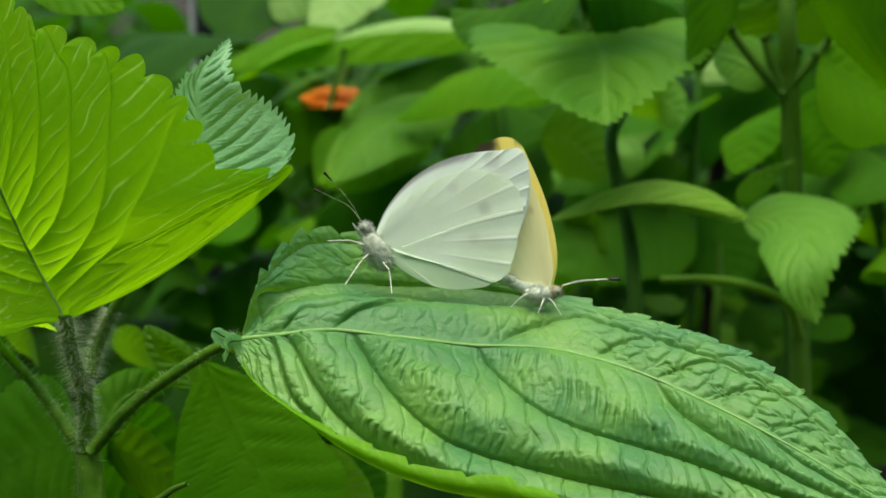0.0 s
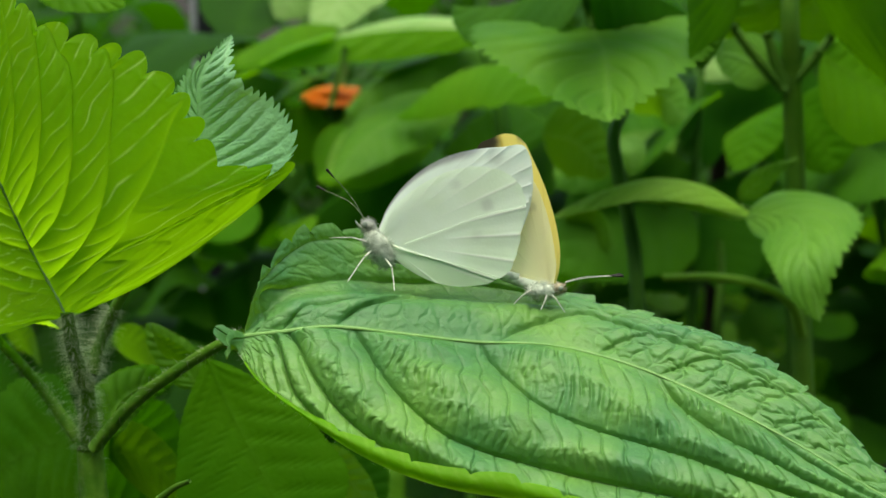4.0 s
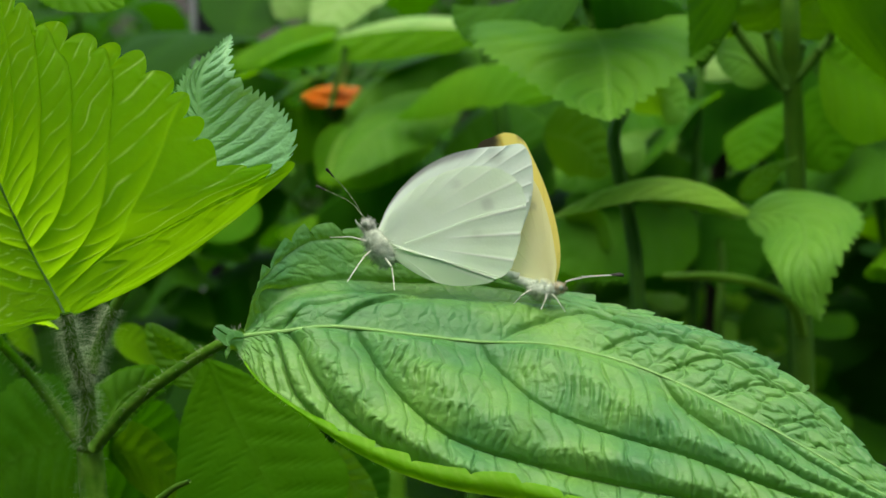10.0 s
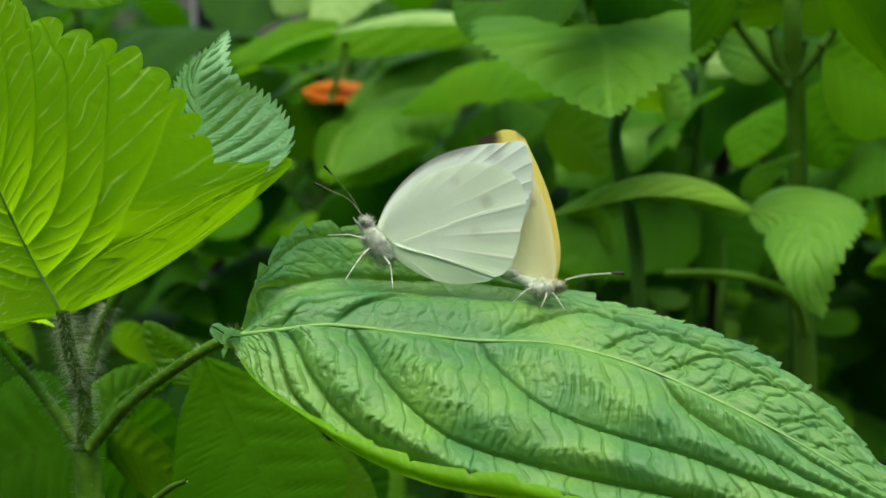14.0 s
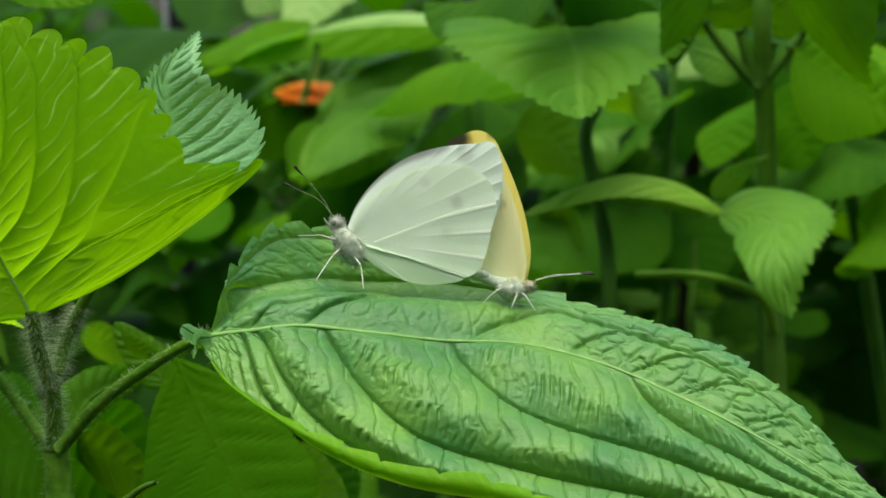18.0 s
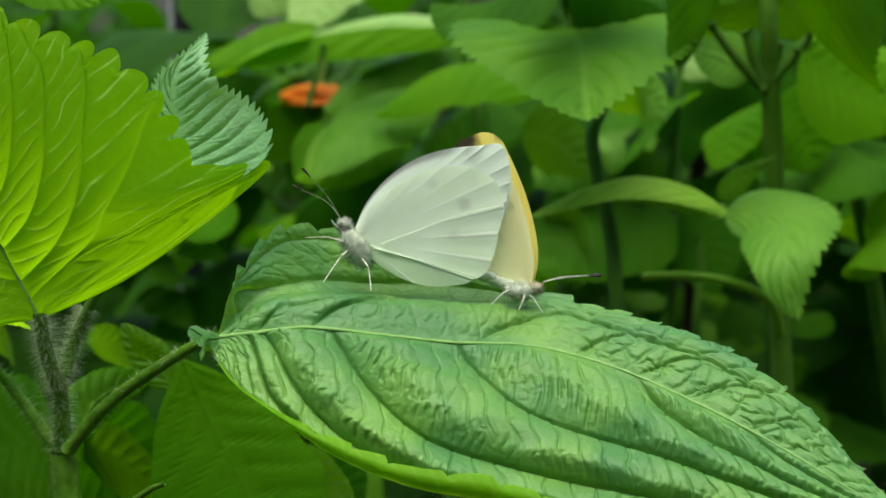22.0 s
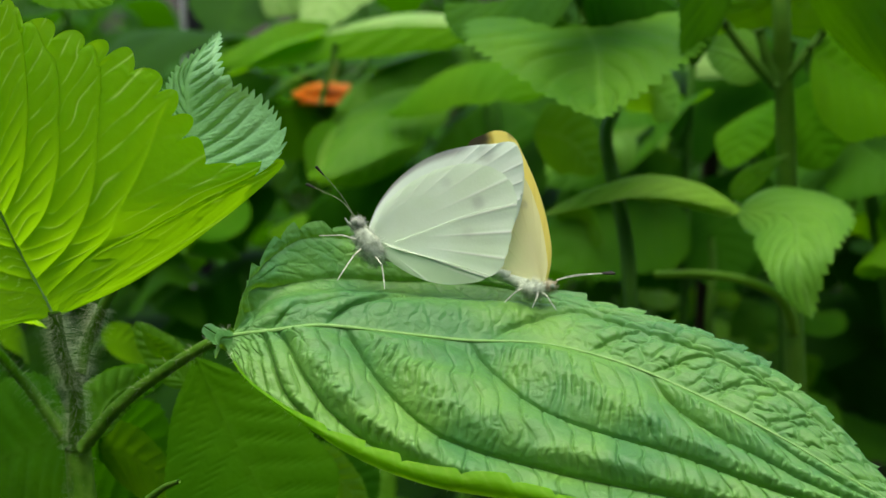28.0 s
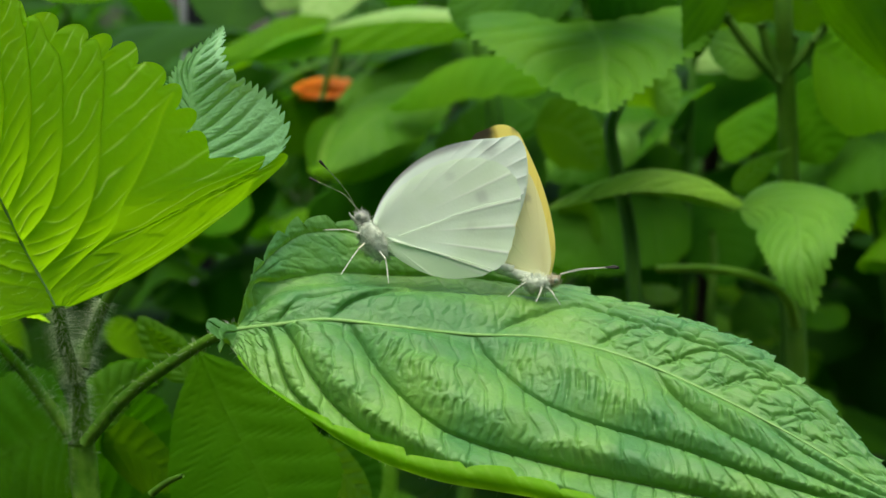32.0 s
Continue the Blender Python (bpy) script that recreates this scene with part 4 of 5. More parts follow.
# sky-lit leaf behind the stalks, its brightness put into the green
simple_leaf(right_plant, "leaf", LEAF_LIGHT, [(0.07447, 0.30788, 0.72366), (0.06938, 0.31426, 0.72634), (0.06374, 0.32433, 0.72823)], (0, -0.4, -0.9), 0.006, 0.006, quilt=0.0001, rungs=0.0)
simple_leaf(right_plant, "leaf", LEAF_BRIGHT, [(0.08359, 0.30486, 0.72767), (0.09353, 0.30762, 0.72242), (0.11079, 0.31143, 0.71305)], (0.2, 0.4, 0.8), 0.012, 0.014)

low_plant = thing("herb_plant", (0.08456, 0.31375, 0.63293)[:2] + (0.0,), "green herb with drooping serrated leaves", "plant")
part("stem", tube([(0.08456, 0.31375, 0.63293)[:2] + (-0.01,), (0.08456, 0.31946, 0.65978), (0.08176, 0.31735, 0.67717), (0.07459, 0.31216, 0.68917), (0.06703, 0.30548, 0.69414)], 0.0016, 0.0011, 30), STEM_SHADED, low_plant)
part("leaf", leaf_blade([(0.06786, 0.30128, 0.69259), (0.07582, 0.29172, 0.69403), (0.07417, 0.27001, 0.68567), (0.07628, 0.26707, 0.67731)], (0.33, -0.17, 0.30), (0.0131, -16, -40), (0.0084, 28, -16), shape=(0.49, 1.32), right_shape=(0.84, 0.90),
    sweep=0.29, sweep_over=0.39, quilt=0.0004, nu=260, nv=24, teeth=24, tooth=0.15, veins=7, slant=0.55, vein_curve=1.4, rib_mark=0.5, vein_mark=0.4, even=True), LEAF_LIGHT, low_plant, "drooping green serrated leaf")
simple_leaf(low_plant, "leaf", LEAF_LIGHT, [(0.06659, 0.30207, 0.69632), (0.07085, 0.30112, 0.70097), (0.07882, 0.30032, 0.70631)], (-0.6, -0.2, 0.8), 0.0028, 0.0030, nu=80, shape=(0.7, 1.6))

part("petiole", tube([(0.08282, 0.30276, 0.66315), (0.07701, 0.29745, 0.67456), (0.06939, 0.29816, 0.67792), (0.05995, 0.30213, 0.67841), (0.05052, 0.30579, 0.67741)], 0.0013, 0.0009, 30), LEAF_LIME, right_plant, "pale green leafless stalk")

left_back = thing("herb_plant", (0.01312, 0.40161, 0.63658)[:2] + (0.0,), "green herb with long arching leaves", "plant")
part("stem", tube([(0.01312, 0.40161, 0.63658)[:2] + (-0.01,), (0.01484, 0.40699, 0.66190), (0.01829, 0.41416, 0.69567), (0.01312, 0.42062, 0.72605), (0.01139, 0.42457, 0.74462)], 0.003, 0.002, 40), STEM_SHADED, left_back)
simple_leaf(left_back, "leaf", LEAF_BRIGHT, [(0.01312, 0.42091, 0.72740), (-0.01079, 0.41134, 0.72791), (-0.03690, 0.40099, 0.72472), (-0.06207, 0.39000, 0.71856)], (0, -1, 0), 0.0085, 0.004, "long bright green leaf seen from its edge", fold=(-55, 4), bend=(-12, 0), nu=140)
# leaf facing the sky, the skylight on it put into its pale colour
simple_leaf(left_back, "leaf", LEAF_PALE, [(0.01518, 0.43055, 0.72723), (-0.00071, 0.43099, 0.72930), (-0.01659, 0.43084, 0.72861), (-0.03424, 0.43011, 0.72516)], (0, -1, 0), 0.004, 0.014, fold=(-40, 6), bend=(-5, 0))
simple_leaf(left_back, "leaf", LEAF_BRIGHT, [(-0.03464, 0.45957, 0.72719), (-0.04594, 0.45964, 0.72756), (-0.05788, 0.44899, 0.72297), (-0.07018, 0.43794, 0.71649)], (0, -1, 0), 0.013, 0.008, fold=(-50, 5))
simple_leaf(left_back, "leaf", LEAF_SOFT, [(0.01585, 0.44834, 0.71991), (-0.00072, 0.43843, 0.71878), (-0.01696, 0.43712, 0.71261), (-0.03071, 0.42523, 0.70220)], (0.2, -1, 0), 0.017, 0.012, fold=(-55, 10))
simple_leaf(left_back, "leaf", LEAF_BRIGHT, [(0.03311, 0.39791, 0.71022), (0.02158, 0.39962, 0.71828), (0.00758, 0.39945, 0.71747), (-0.01384, 0.39654, 0.70377)], (0.1, -1, 0.1), 0.014, 0.007, fold=(-50, 5))
simple_leaf(left_back, "leaf", LEAF_BRIGHT, [(-0.02937, 0.49180, 0.69676), (-0.04161, 0.49222, 0.69875), (-0.05384, 0.49138, 0.69476), (-0.07220, 0.48947, 0.68579)], (0.2, -1, 0), 0.022, 0.010, fold=(-60, 10))
simple_leaf(left_back, "leaf", LEAF_SOFT, [(0.00276, 0.41703, 0.70917), (-0.01079, 0.40633, 0.70432), (-0.02207, 0.39534, 0.69813), (-0.03120, 0.38342, 0.68757)], (0.4, -0.8, -0.3), 0.013, 0.010, fold=(-15, 10))
simple_leaf(left_back, "leaf", LEAF_BRIGHT, [(-0.00424, 0.42394, 0.69616), (-0.01450, 0.41327, 0.69145), (-0.02429, 0.40265, 0.68700), (-0.03690, 0.39277, 0.68605)], (0.1, -1, 0), 0.008, 0.012, fold=(-40, 20))
simple_leaf(left_back, "leaf", LEAF_BRIGHT, [(-0.03175, 0.41506, 0.69989), (-0.03403, 0.40951, 0.69198), (-0.03711, 0.40399, 0.68422)], (0.9, -0.2, 0.2), 0.0055, 0.0055, nu=60)
simple_leaf(left_back, "leaf", LEAF_SOFT, [(-0.01843, 0.47309, 0.69977), (-0.02824, 0.47268, 0.69785), (-0.03608, 0.47125, 0.69113)], (0.3, -0.9, 0), 0.012, 0.008, fold=(-55, 10), nu=60)
simple_leaf(left_back, "leaf", LEAF_DEEP_SHADE, [(0.01552, 0.42999, 0.67908), (-0.00433, 0.43074, 0.68261), (-0.02598, 0.42980, 0.67819), (-0.04402, 0.42736, 0.66672)], (0.2, -1, 0), 0.026, 0.012, fold=(-60, 10))
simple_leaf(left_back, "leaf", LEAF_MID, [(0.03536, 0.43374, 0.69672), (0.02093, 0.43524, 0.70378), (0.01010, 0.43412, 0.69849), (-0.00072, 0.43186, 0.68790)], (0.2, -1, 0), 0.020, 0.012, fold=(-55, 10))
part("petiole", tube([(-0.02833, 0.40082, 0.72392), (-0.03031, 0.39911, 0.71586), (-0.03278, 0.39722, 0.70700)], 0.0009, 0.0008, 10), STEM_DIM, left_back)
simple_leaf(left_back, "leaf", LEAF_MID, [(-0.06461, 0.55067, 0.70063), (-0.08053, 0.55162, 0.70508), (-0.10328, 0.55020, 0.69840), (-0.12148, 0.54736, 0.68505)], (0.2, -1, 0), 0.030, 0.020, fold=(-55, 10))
simple_leaf(left_back, "leaf", LEAF_DEEP_SHADE, [(-0.06006, 0.54216, 0.66058), (-0.07826, 0.54263, 0.66280), (-0.10100, 0.53980, 0.64945), (-0.11693, 0.53554, 0.62942)], (0.2, -1, 0), 0.030, 0.020, fold=(-55, 10))
simple_leaf(left_back, "leaf", LEAF_DEEP_SHADE, [(-0.05096, 0.53507, 0.62720), (-0.07371, 0.53507, 0.62720), (-0.09645, 0.53223, 0.61385), (-0.11465, 0.52750, 0.59160)], (0.2, -1, 0), 0.030, 0.020, fold=(-55, 10))
simple_leaf(left_back, "leaf", LEAF_SOFT, [(-0.08191, 0.42631, 0.66178), (-0.07194, 0.42023, 0.66049), (-0.06019, 0.41565, 0.65714)], (0.2, 1, 0.3), 0.005, 0.005, fold=(20, -20))
simple_leaf(left_back, "leaf", LEAF_PALE, [(-0.01843, 0.48328, 0.74772), (-0.03020, 0.48165, 0.74005), (-0.04305, 0.46822, 0.72239)], (0.8, 0, 0.4), 0.016, 0.014)
simple_leaf(left_back, "leaf", LEAF_PALE, [(-0.03753, 0.50261, 0.74763), (-0.04976, 0.50134, 0.74165), (-0.05996, 0.49837, 0.72768)], (0.8, 0, 0.4), 0.014, 0.012)


mid_plant = thing("herb_plant", (0.07524, 0.40089, 0.63321)[:2] + (0.0,), "green herb in the shade of taller leaves", "plant")
part("stem", tube([(0.07524, 0.40089, 0.63321)[:2] + (-0.01,), (0.07611, 0.40519, 0.65346), (0.07697, 0.41237, 0.68722), (0.07869, 0.41883, 0.71761)], 0.0016, 0.0012, 30), STEM_SHADED, mid_plant)
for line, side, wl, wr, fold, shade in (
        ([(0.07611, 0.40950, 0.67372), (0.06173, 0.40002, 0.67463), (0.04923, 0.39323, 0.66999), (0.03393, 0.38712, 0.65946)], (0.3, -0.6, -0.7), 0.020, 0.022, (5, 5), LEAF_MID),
        ([(0.07784, 0.41826, 0.66940), (0.08301, 0.40806, 0.66697), (0.08534, 0.39704, 0.66061), (0.08467, 0.38575, 0.65302)], (0.8, -0.1, 0.3), 0.012, 0.012, (5, 5), LEAF_DEEP_SHADE),
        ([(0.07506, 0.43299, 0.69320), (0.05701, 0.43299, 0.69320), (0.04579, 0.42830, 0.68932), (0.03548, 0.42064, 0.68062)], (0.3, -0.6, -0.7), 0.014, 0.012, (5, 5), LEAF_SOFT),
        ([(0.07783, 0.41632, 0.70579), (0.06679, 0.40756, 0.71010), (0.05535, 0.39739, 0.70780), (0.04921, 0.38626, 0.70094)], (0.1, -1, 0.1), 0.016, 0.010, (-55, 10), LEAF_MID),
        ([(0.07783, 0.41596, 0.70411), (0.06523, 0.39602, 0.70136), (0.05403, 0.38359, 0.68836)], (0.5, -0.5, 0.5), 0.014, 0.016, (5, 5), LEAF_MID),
        ([(0.08137, 0.43599, 0.70731), (0.09107, 0.42615, 0.70652), (0.10113, 0.41524, 0.70073), (0.10458, 0.41237, 0.68722)], (0.4, 0.3, 0.7), 0.022, 0.022, (5, 5), LEAF_DEEP_SHADE),
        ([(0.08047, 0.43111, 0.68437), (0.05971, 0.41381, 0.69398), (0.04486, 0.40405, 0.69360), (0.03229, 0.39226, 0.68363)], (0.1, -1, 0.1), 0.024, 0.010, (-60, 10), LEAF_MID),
        ([(0.08047, 0.42961, 0.67731), (0.08732, 0.40878, 0.67034), (0.09209, 0.39528, 0.65236)], (0.8, 0.3, 0.5), 0.020, 0.020, (5, 5), LEAF_DEEP_SHADE),
        ([(0.08011, 0.42736, 0.66672), (0.06460, 0.41771, 0.66681), (0.04591, 0.40591, 0.65684)], (0.2, -1, 0.1), 0.024, 0.012, (-60, 10), LEAF_DEEP_SHADE),
        ([(0.11655, 0.43562, 0.70555), (0.11755, 0.42541, 0.70306), (0.12011, 0.41273, 0.68891)], (0.8, 0.2, 0.3), 0.016, 0.016, (5, 5), LEAF_DEEP_SHADE),
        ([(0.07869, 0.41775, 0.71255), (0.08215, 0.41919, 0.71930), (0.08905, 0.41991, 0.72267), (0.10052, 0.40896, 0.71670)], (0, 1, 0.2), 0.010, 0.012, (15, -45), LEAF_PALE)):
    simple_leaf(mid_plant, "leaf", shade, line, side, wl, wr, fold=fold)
side_plant = thing("herb_plant", (0.12802, 0.36183, 0.63155)[:2] + (0.0,), "green herb with leaves at several heights", "plant")
part("stem", tube([(0.12802, 0.36183, 0.63155)[:2] + (-0.01,), (0.12488, 0.36836, 0.66224), (0.11641, 0.36456, 0.68987), (0.10952, 0.36869, 0.70932)], 0.0025, 0.0015, 30), STEM_SHADED, side_plant)
for line, side, wl, wr, fold, shade in (
        ([(0.10952, 0.36869, 0.70932), (0.11417, 0.36048, 0.71620), (0.12422, 0.35159, 0.71992)], (0, 1, 0.3), 0.016, 0.014, (15, -30), LEAF_BRIGHT),
        ([(0.11258, 0.36678, 0.70034), (0.11566, 0.35645, 0.69724), (0.12422, 0.34616, 0.69437)], (0, 1, 0.3), 0.014, 0.014, (10, -30), LEAF_MID),
        ([(0.11335, 0.36615, 0.69735), (0.10763, 0.37488, 0.69293), (0.10312, 0.39328, 0.68847)], (0, -1, 0.3), 0.012, 0.012, (-30, 10), LEAF_MID),
        ([(0.11992, 0.36605, 0.67867), (0.12013, 0.35242, 0.67829), (0.12567, 0.34133, 0.67166)], (0.2, 0.9, 0.3), 0.014, 0.014, (10, -40), LEAF_BRIGHT)):
    simple_leaf(side_plant, "leaf", shade, line, side, wl, wr, fold=fold)

# leaves and stalks between the plants
simple_leaf(heart_plant, "leaf", LEAF_BRIGHT, [(0.04511, 0.30938, 0.75407), (0.03612, 0.29612, 0.74923), (0.02717, 0.28294, 0.74477), (0.02026, 0.27408, 0.74144)], (0.6, 0.6, 0.3), 0.009, 0.009, fold=(5, 5), vein_mark=0.4)
part("petiole", tube([(-0.03387, 0.50642, 0.71650), (-0.03680, 0.50434, 0.70678), (-0.04140, 0.50131, 0.69261)], 0.0011, 0.0009, 10), RIB, left_back, "pale stalk")
simple_leaf(low_plant, "leaf", LEAF_LIME, [(0.06557, 0.29155, 0.69588), (0.05664, 0.29049, 0.70018), (0.04600, 0.28893, 0.70206), (0.03502, 0.28756, 0.70012), (0.02275, 0.28653, 0.69497)], (0, -1, 0), 0.0044, 0.003, "long arching yellow-green leaf", fold=(-38, 14), bend=(-10, 0), nu=140)
simple_leaf(low_plant, "leaf", LEAF_LIME, [(0.06710, 0.29434, 0.69461), (0.06093, 0.29509, 0.69788), (0.05064, 0.29461, 0.70012), (0.03895, 0.29439, 0.69869)], (0, -1, 0.2), 0.0055, 0.004, fold=(-50, 5), bend=(-8, 0), nu=120)
# roundish leaf, its pale sheen given by the lighter green
simple_leaf(mid_plant, "leaf", LEAF_LIGHT, [(0.05031, 0.37142, 0.70993), (0.05783, 0.37202, 0.71291), (0.06445, 0.36060, 0.70761)], (0.2, -0.7, 0.6), 0.007, 0.008, fold=(-20, 20))
simple_leaf(mid_plant, "leaf", LEAF_SOFT, [(0.02786, 0.37992, 0.70120), (0.03681, 0.37435, 0.69939), (0.04503, 0.36744, 0.69135)], (0.3, -0.5, 0.7), 0.01, 0.011, fold=(-5, 10))
simple_leaf(mid_plant, "leaf", LEAF_LIGHT, [(0.04925, 0.37459, 0.70089), (0.05165, 0.36863, 0.69703), (0.05117, 0.36734, 0.69104)], (0.9, -0.3, 0.2), 0.004, 0.0045, nu=60)
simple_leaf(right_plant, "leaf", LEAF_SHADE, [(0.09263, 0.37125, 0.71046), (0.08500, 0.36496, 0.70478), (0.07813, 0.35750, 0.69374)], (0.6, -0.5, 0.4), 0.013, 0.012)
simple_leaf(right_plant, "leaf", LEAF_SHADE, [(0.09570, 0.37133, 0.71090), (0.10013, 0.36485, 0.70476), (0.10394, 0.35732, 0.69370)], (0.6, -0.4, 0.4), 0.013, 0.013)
simple_leaf(side_plant, "leaf", LEAF_BRIGHT, [(0.12259, 0.39370, 0.67325), (0.12623, 0.39325, 0.67130), (0.12887, 0.39239, 0.66740)], (0.4, -0.5, 0.7), 0.004, 0.004, nu=50)
simple_leaf(side_plant, "leaf", LEAF_LIGHT, [(0.12601, 0.36810, 0.69692), (0.11757, 0.36771, 0.69483), (0.10990, 0.36698, 0.69125)], (0, -0.9, 0.5), 0.007, 0.006, fold=(-25, 10))
part("petiole", tube([(0.11902, 0.35769, 0.69586), (0.11288, 0.35615, 0.68858), (0.10763, 0.35414, 0.67911)], 0.0009, 0.0007, 16), STALK_LIT, side_plant)
part("petiole", tube([(0.11307, 0.37955, 0.70215), (0.11146, 0.37740, 0.69214), (0.10923, 0.37558, 0.68368)], 0.001, 0.0008, 16), STALK_LIT, side_plant)
simple_leaf(left_back, "leaf", LEAF_BRIGHT, [(-0.03191, 0.40656, 0.72793), (-0.04626, 0.40057, 0.72342), (-0.06025, 0.39382, 0.71540)], (0, -0.8, 0.5), 0.008, 0.008, fold=(-30, 10))
simple_leaf(left_back, "leaf", LEAF_LIGHT, [(-0.04069, 0.51521, 0.70965), (-0.05442, 0.50394, 0.70438), (-0.06657, 0.49167, 0.69458)], (0, -0.8, 0.5), 0.01, 0.009, fold=(-30, 12))
simple_leaf(left_back, "leaf", LEAF_SOFT, [(-0.02538, 0.52162, 0.69242), (-0.04392, 0.51104, 0.69024), (-0.06174, 0.49891, 0.68089)], (0, -0.8, 0.5), 0.014, 0.012, fold=(-35, 10))
# another leaf whose sheen is carried by the lighter green
simple_leaf(left_back, "leaf", LEAF_LIGHT, [(-0.00318, 0.43181, 0.70363), (-0.01761, 0.42543, 0.69730), (-0.03137, 0.41745, 0.68364)], (0.2, -0.7, 0.6), 0.0075, 0.008, fold=(-15, 15))
simple_leaf(left_back, "leaf", LEAF_LIME, [(-0.02820, 0.41055, 0.69915), (-0.03124, 0.40371, 0.69108), (-0.03354, 0.39667, 0.68208)], (0.9, -0.3, 0.3), 0.0036, 0.0034, nu=70)
simple_leaf(left_back, "leaf", LEAF_SOFT, [(0.01502, 0.44438, 0.71502), (-0.00320, 0.44513, 0.71790), (-0.02275, 0.43398, 0.71307)], (0, -0.8, 0.5), 0.008, 0.007, fold=(-30, 10))
simple_leaf(mid_plant, "leaf", LEAF_SOFT, [(0.03590, 0.39488, 0.67597), (0.04335, 0.39426, 0.67337), (0.04838, 0.38291, 0.66831)], (0.2, -0.6, 0.7), 0.006, 0.007, nu=60)
simple_leaf(mid_plant, "leaf", LEAF_LIGHT, [(0.06009, 0.40526, 0.67743), (0.06399, 0.40487, 0.67576), (0.06584, 0.40357, 0.66978)], (0.5, -0.5, 0.6), 0.004, 0.004, nu=60)
part("petiole", tube([(0.08113, 0.39287, 0.66813), (0.08177, 0.39147, 0.66164), (0.08056, 0.38798, 0.64544), (0.08336, 0.39260, 0.61959)], 0.0009, 0.0014, 16), STEM_DIM, mid_plant)
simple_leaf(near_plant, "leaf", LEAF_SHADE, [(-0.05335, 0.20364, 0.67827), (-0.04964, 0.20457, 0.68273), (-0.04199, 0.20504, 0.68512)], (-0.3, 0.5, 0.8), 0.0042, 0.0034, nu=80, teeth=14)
simple_leaf(near_plant, "leaf", LEAF_SOFT, [(-0.05989, 0.22931, 0.66431), (-0.05279, 0.22710, 0.66376), (-0.04435, 0.22293, 0.65892)], (0.3, -0.5, 0.8), 0.008, 0.01, quilt=0.0004)
simple_leaf(near_plant, "leaf", LEAF_SOFT, [(-0.08023, 0.23408, 0.66208), (-0.07254, 0.23133, 0.65904), (-0.06520, 0.22714, 0.65411)], (0.3, -0.5, 0.8), 0.007, 0.009, quilt=0.0004)
simple_leaf(near_plant, "leaf", LEAF_LIGHT, [(-0.02509, 0.23842, 0.66021), (-0.01853, 0.23566, 0.65709), (-0.01173, 0.23134, 0.65155)], (0.4, -0.5, 0.7), 0.006, 0.007, quilt=0.0004)
simple_leaf(near_plant, "leaf", LEAF_LIGHT, [(-0.07352, 0.29132, 0.66676), (-0.06768, 0.29115, 0.66614), (-0.06144, 0.28805, 0.66150)], (0.2, -0.6, 0.7), 0.007, 0.008, nu=60)
simple_leaf(near_plant, "leaf", LEAF_LIGHT, [(-0.09689, 0.29180, 0.66825), (-0.09192, 0.29145, 0.66679), (-0.08861, 0.28833, 0.66190)], (0.2, -0.6, 0.7), 0.006, 0.006, nu=60)
simple_leaf(near_plant, "leaf", LEAF_SOFT, [(-0.05130, 0.23015, 0.68742), (-0.04965, 0.22948, 0.68436), (-0.04301, 0.22861, 0.68052)], (-0.3, -0.3, 0.9), 0.0026, 0.0024, nu=60)

def fill_between(plants, count, seed):
    """Smaller leaves of the plants behind that fill the room between their stems."""
    rng = np.random.default_rng(seed)
    shades = (LEAF_SOFT, LEAF_LIGHT, LEAF_SHADE, LEAF_MID, LEAF_BRIGHT, LEAF_DEEP_SHADE, LEAF_SOFT, LEAF_MID)
    for n in range(count):
        y = rng.uniform(0.40, 0.56)
        x = rng.uniform(-0.22, 0.32) * y
        top = 0.75 - 0.055 * y / 0.4
        z = top - rng.uniform(0.0, 0.15) * y / 0.4
        turn = rng.uniform(0, 2 * np.pi)
        long = rng.uniform(0.020, 0.038)
        d = np.array((np.cos(turn), 0.6 * np.sin(turn), 0.0))
        c = np.array((x, y, z))
        line = [tuple(c - 0.5 * long * d), tuple(c + np.array((0, 0, 0.12 * long))), tuple(c + 0.5 * long * d - np.array((0, 0, long * rng.uniform(0.1, 0.5))))]
        side = np.cross((rng.uniform(-0.3, 0.3), rng.uniform(-1.2, 0.0), 1.0), d)
        w = long * rng.uniform(0.22, 0.32)
        plant = min(plants, key=lambda ob: abs(ob.location.x - x))
        simple_leaf(plant, "leaf", shades[int(rng.integers(0, len(shades)))], line, tuple(side), w, w * rng.uniform(0.85, 1.1), nu=60, nv=6, teeth=12, tooth=0.10, vein_mark=0.4, rib_mark=0.7, seed=n)


fill_between((left_back, mid_plant, side_plant), 110, 61)

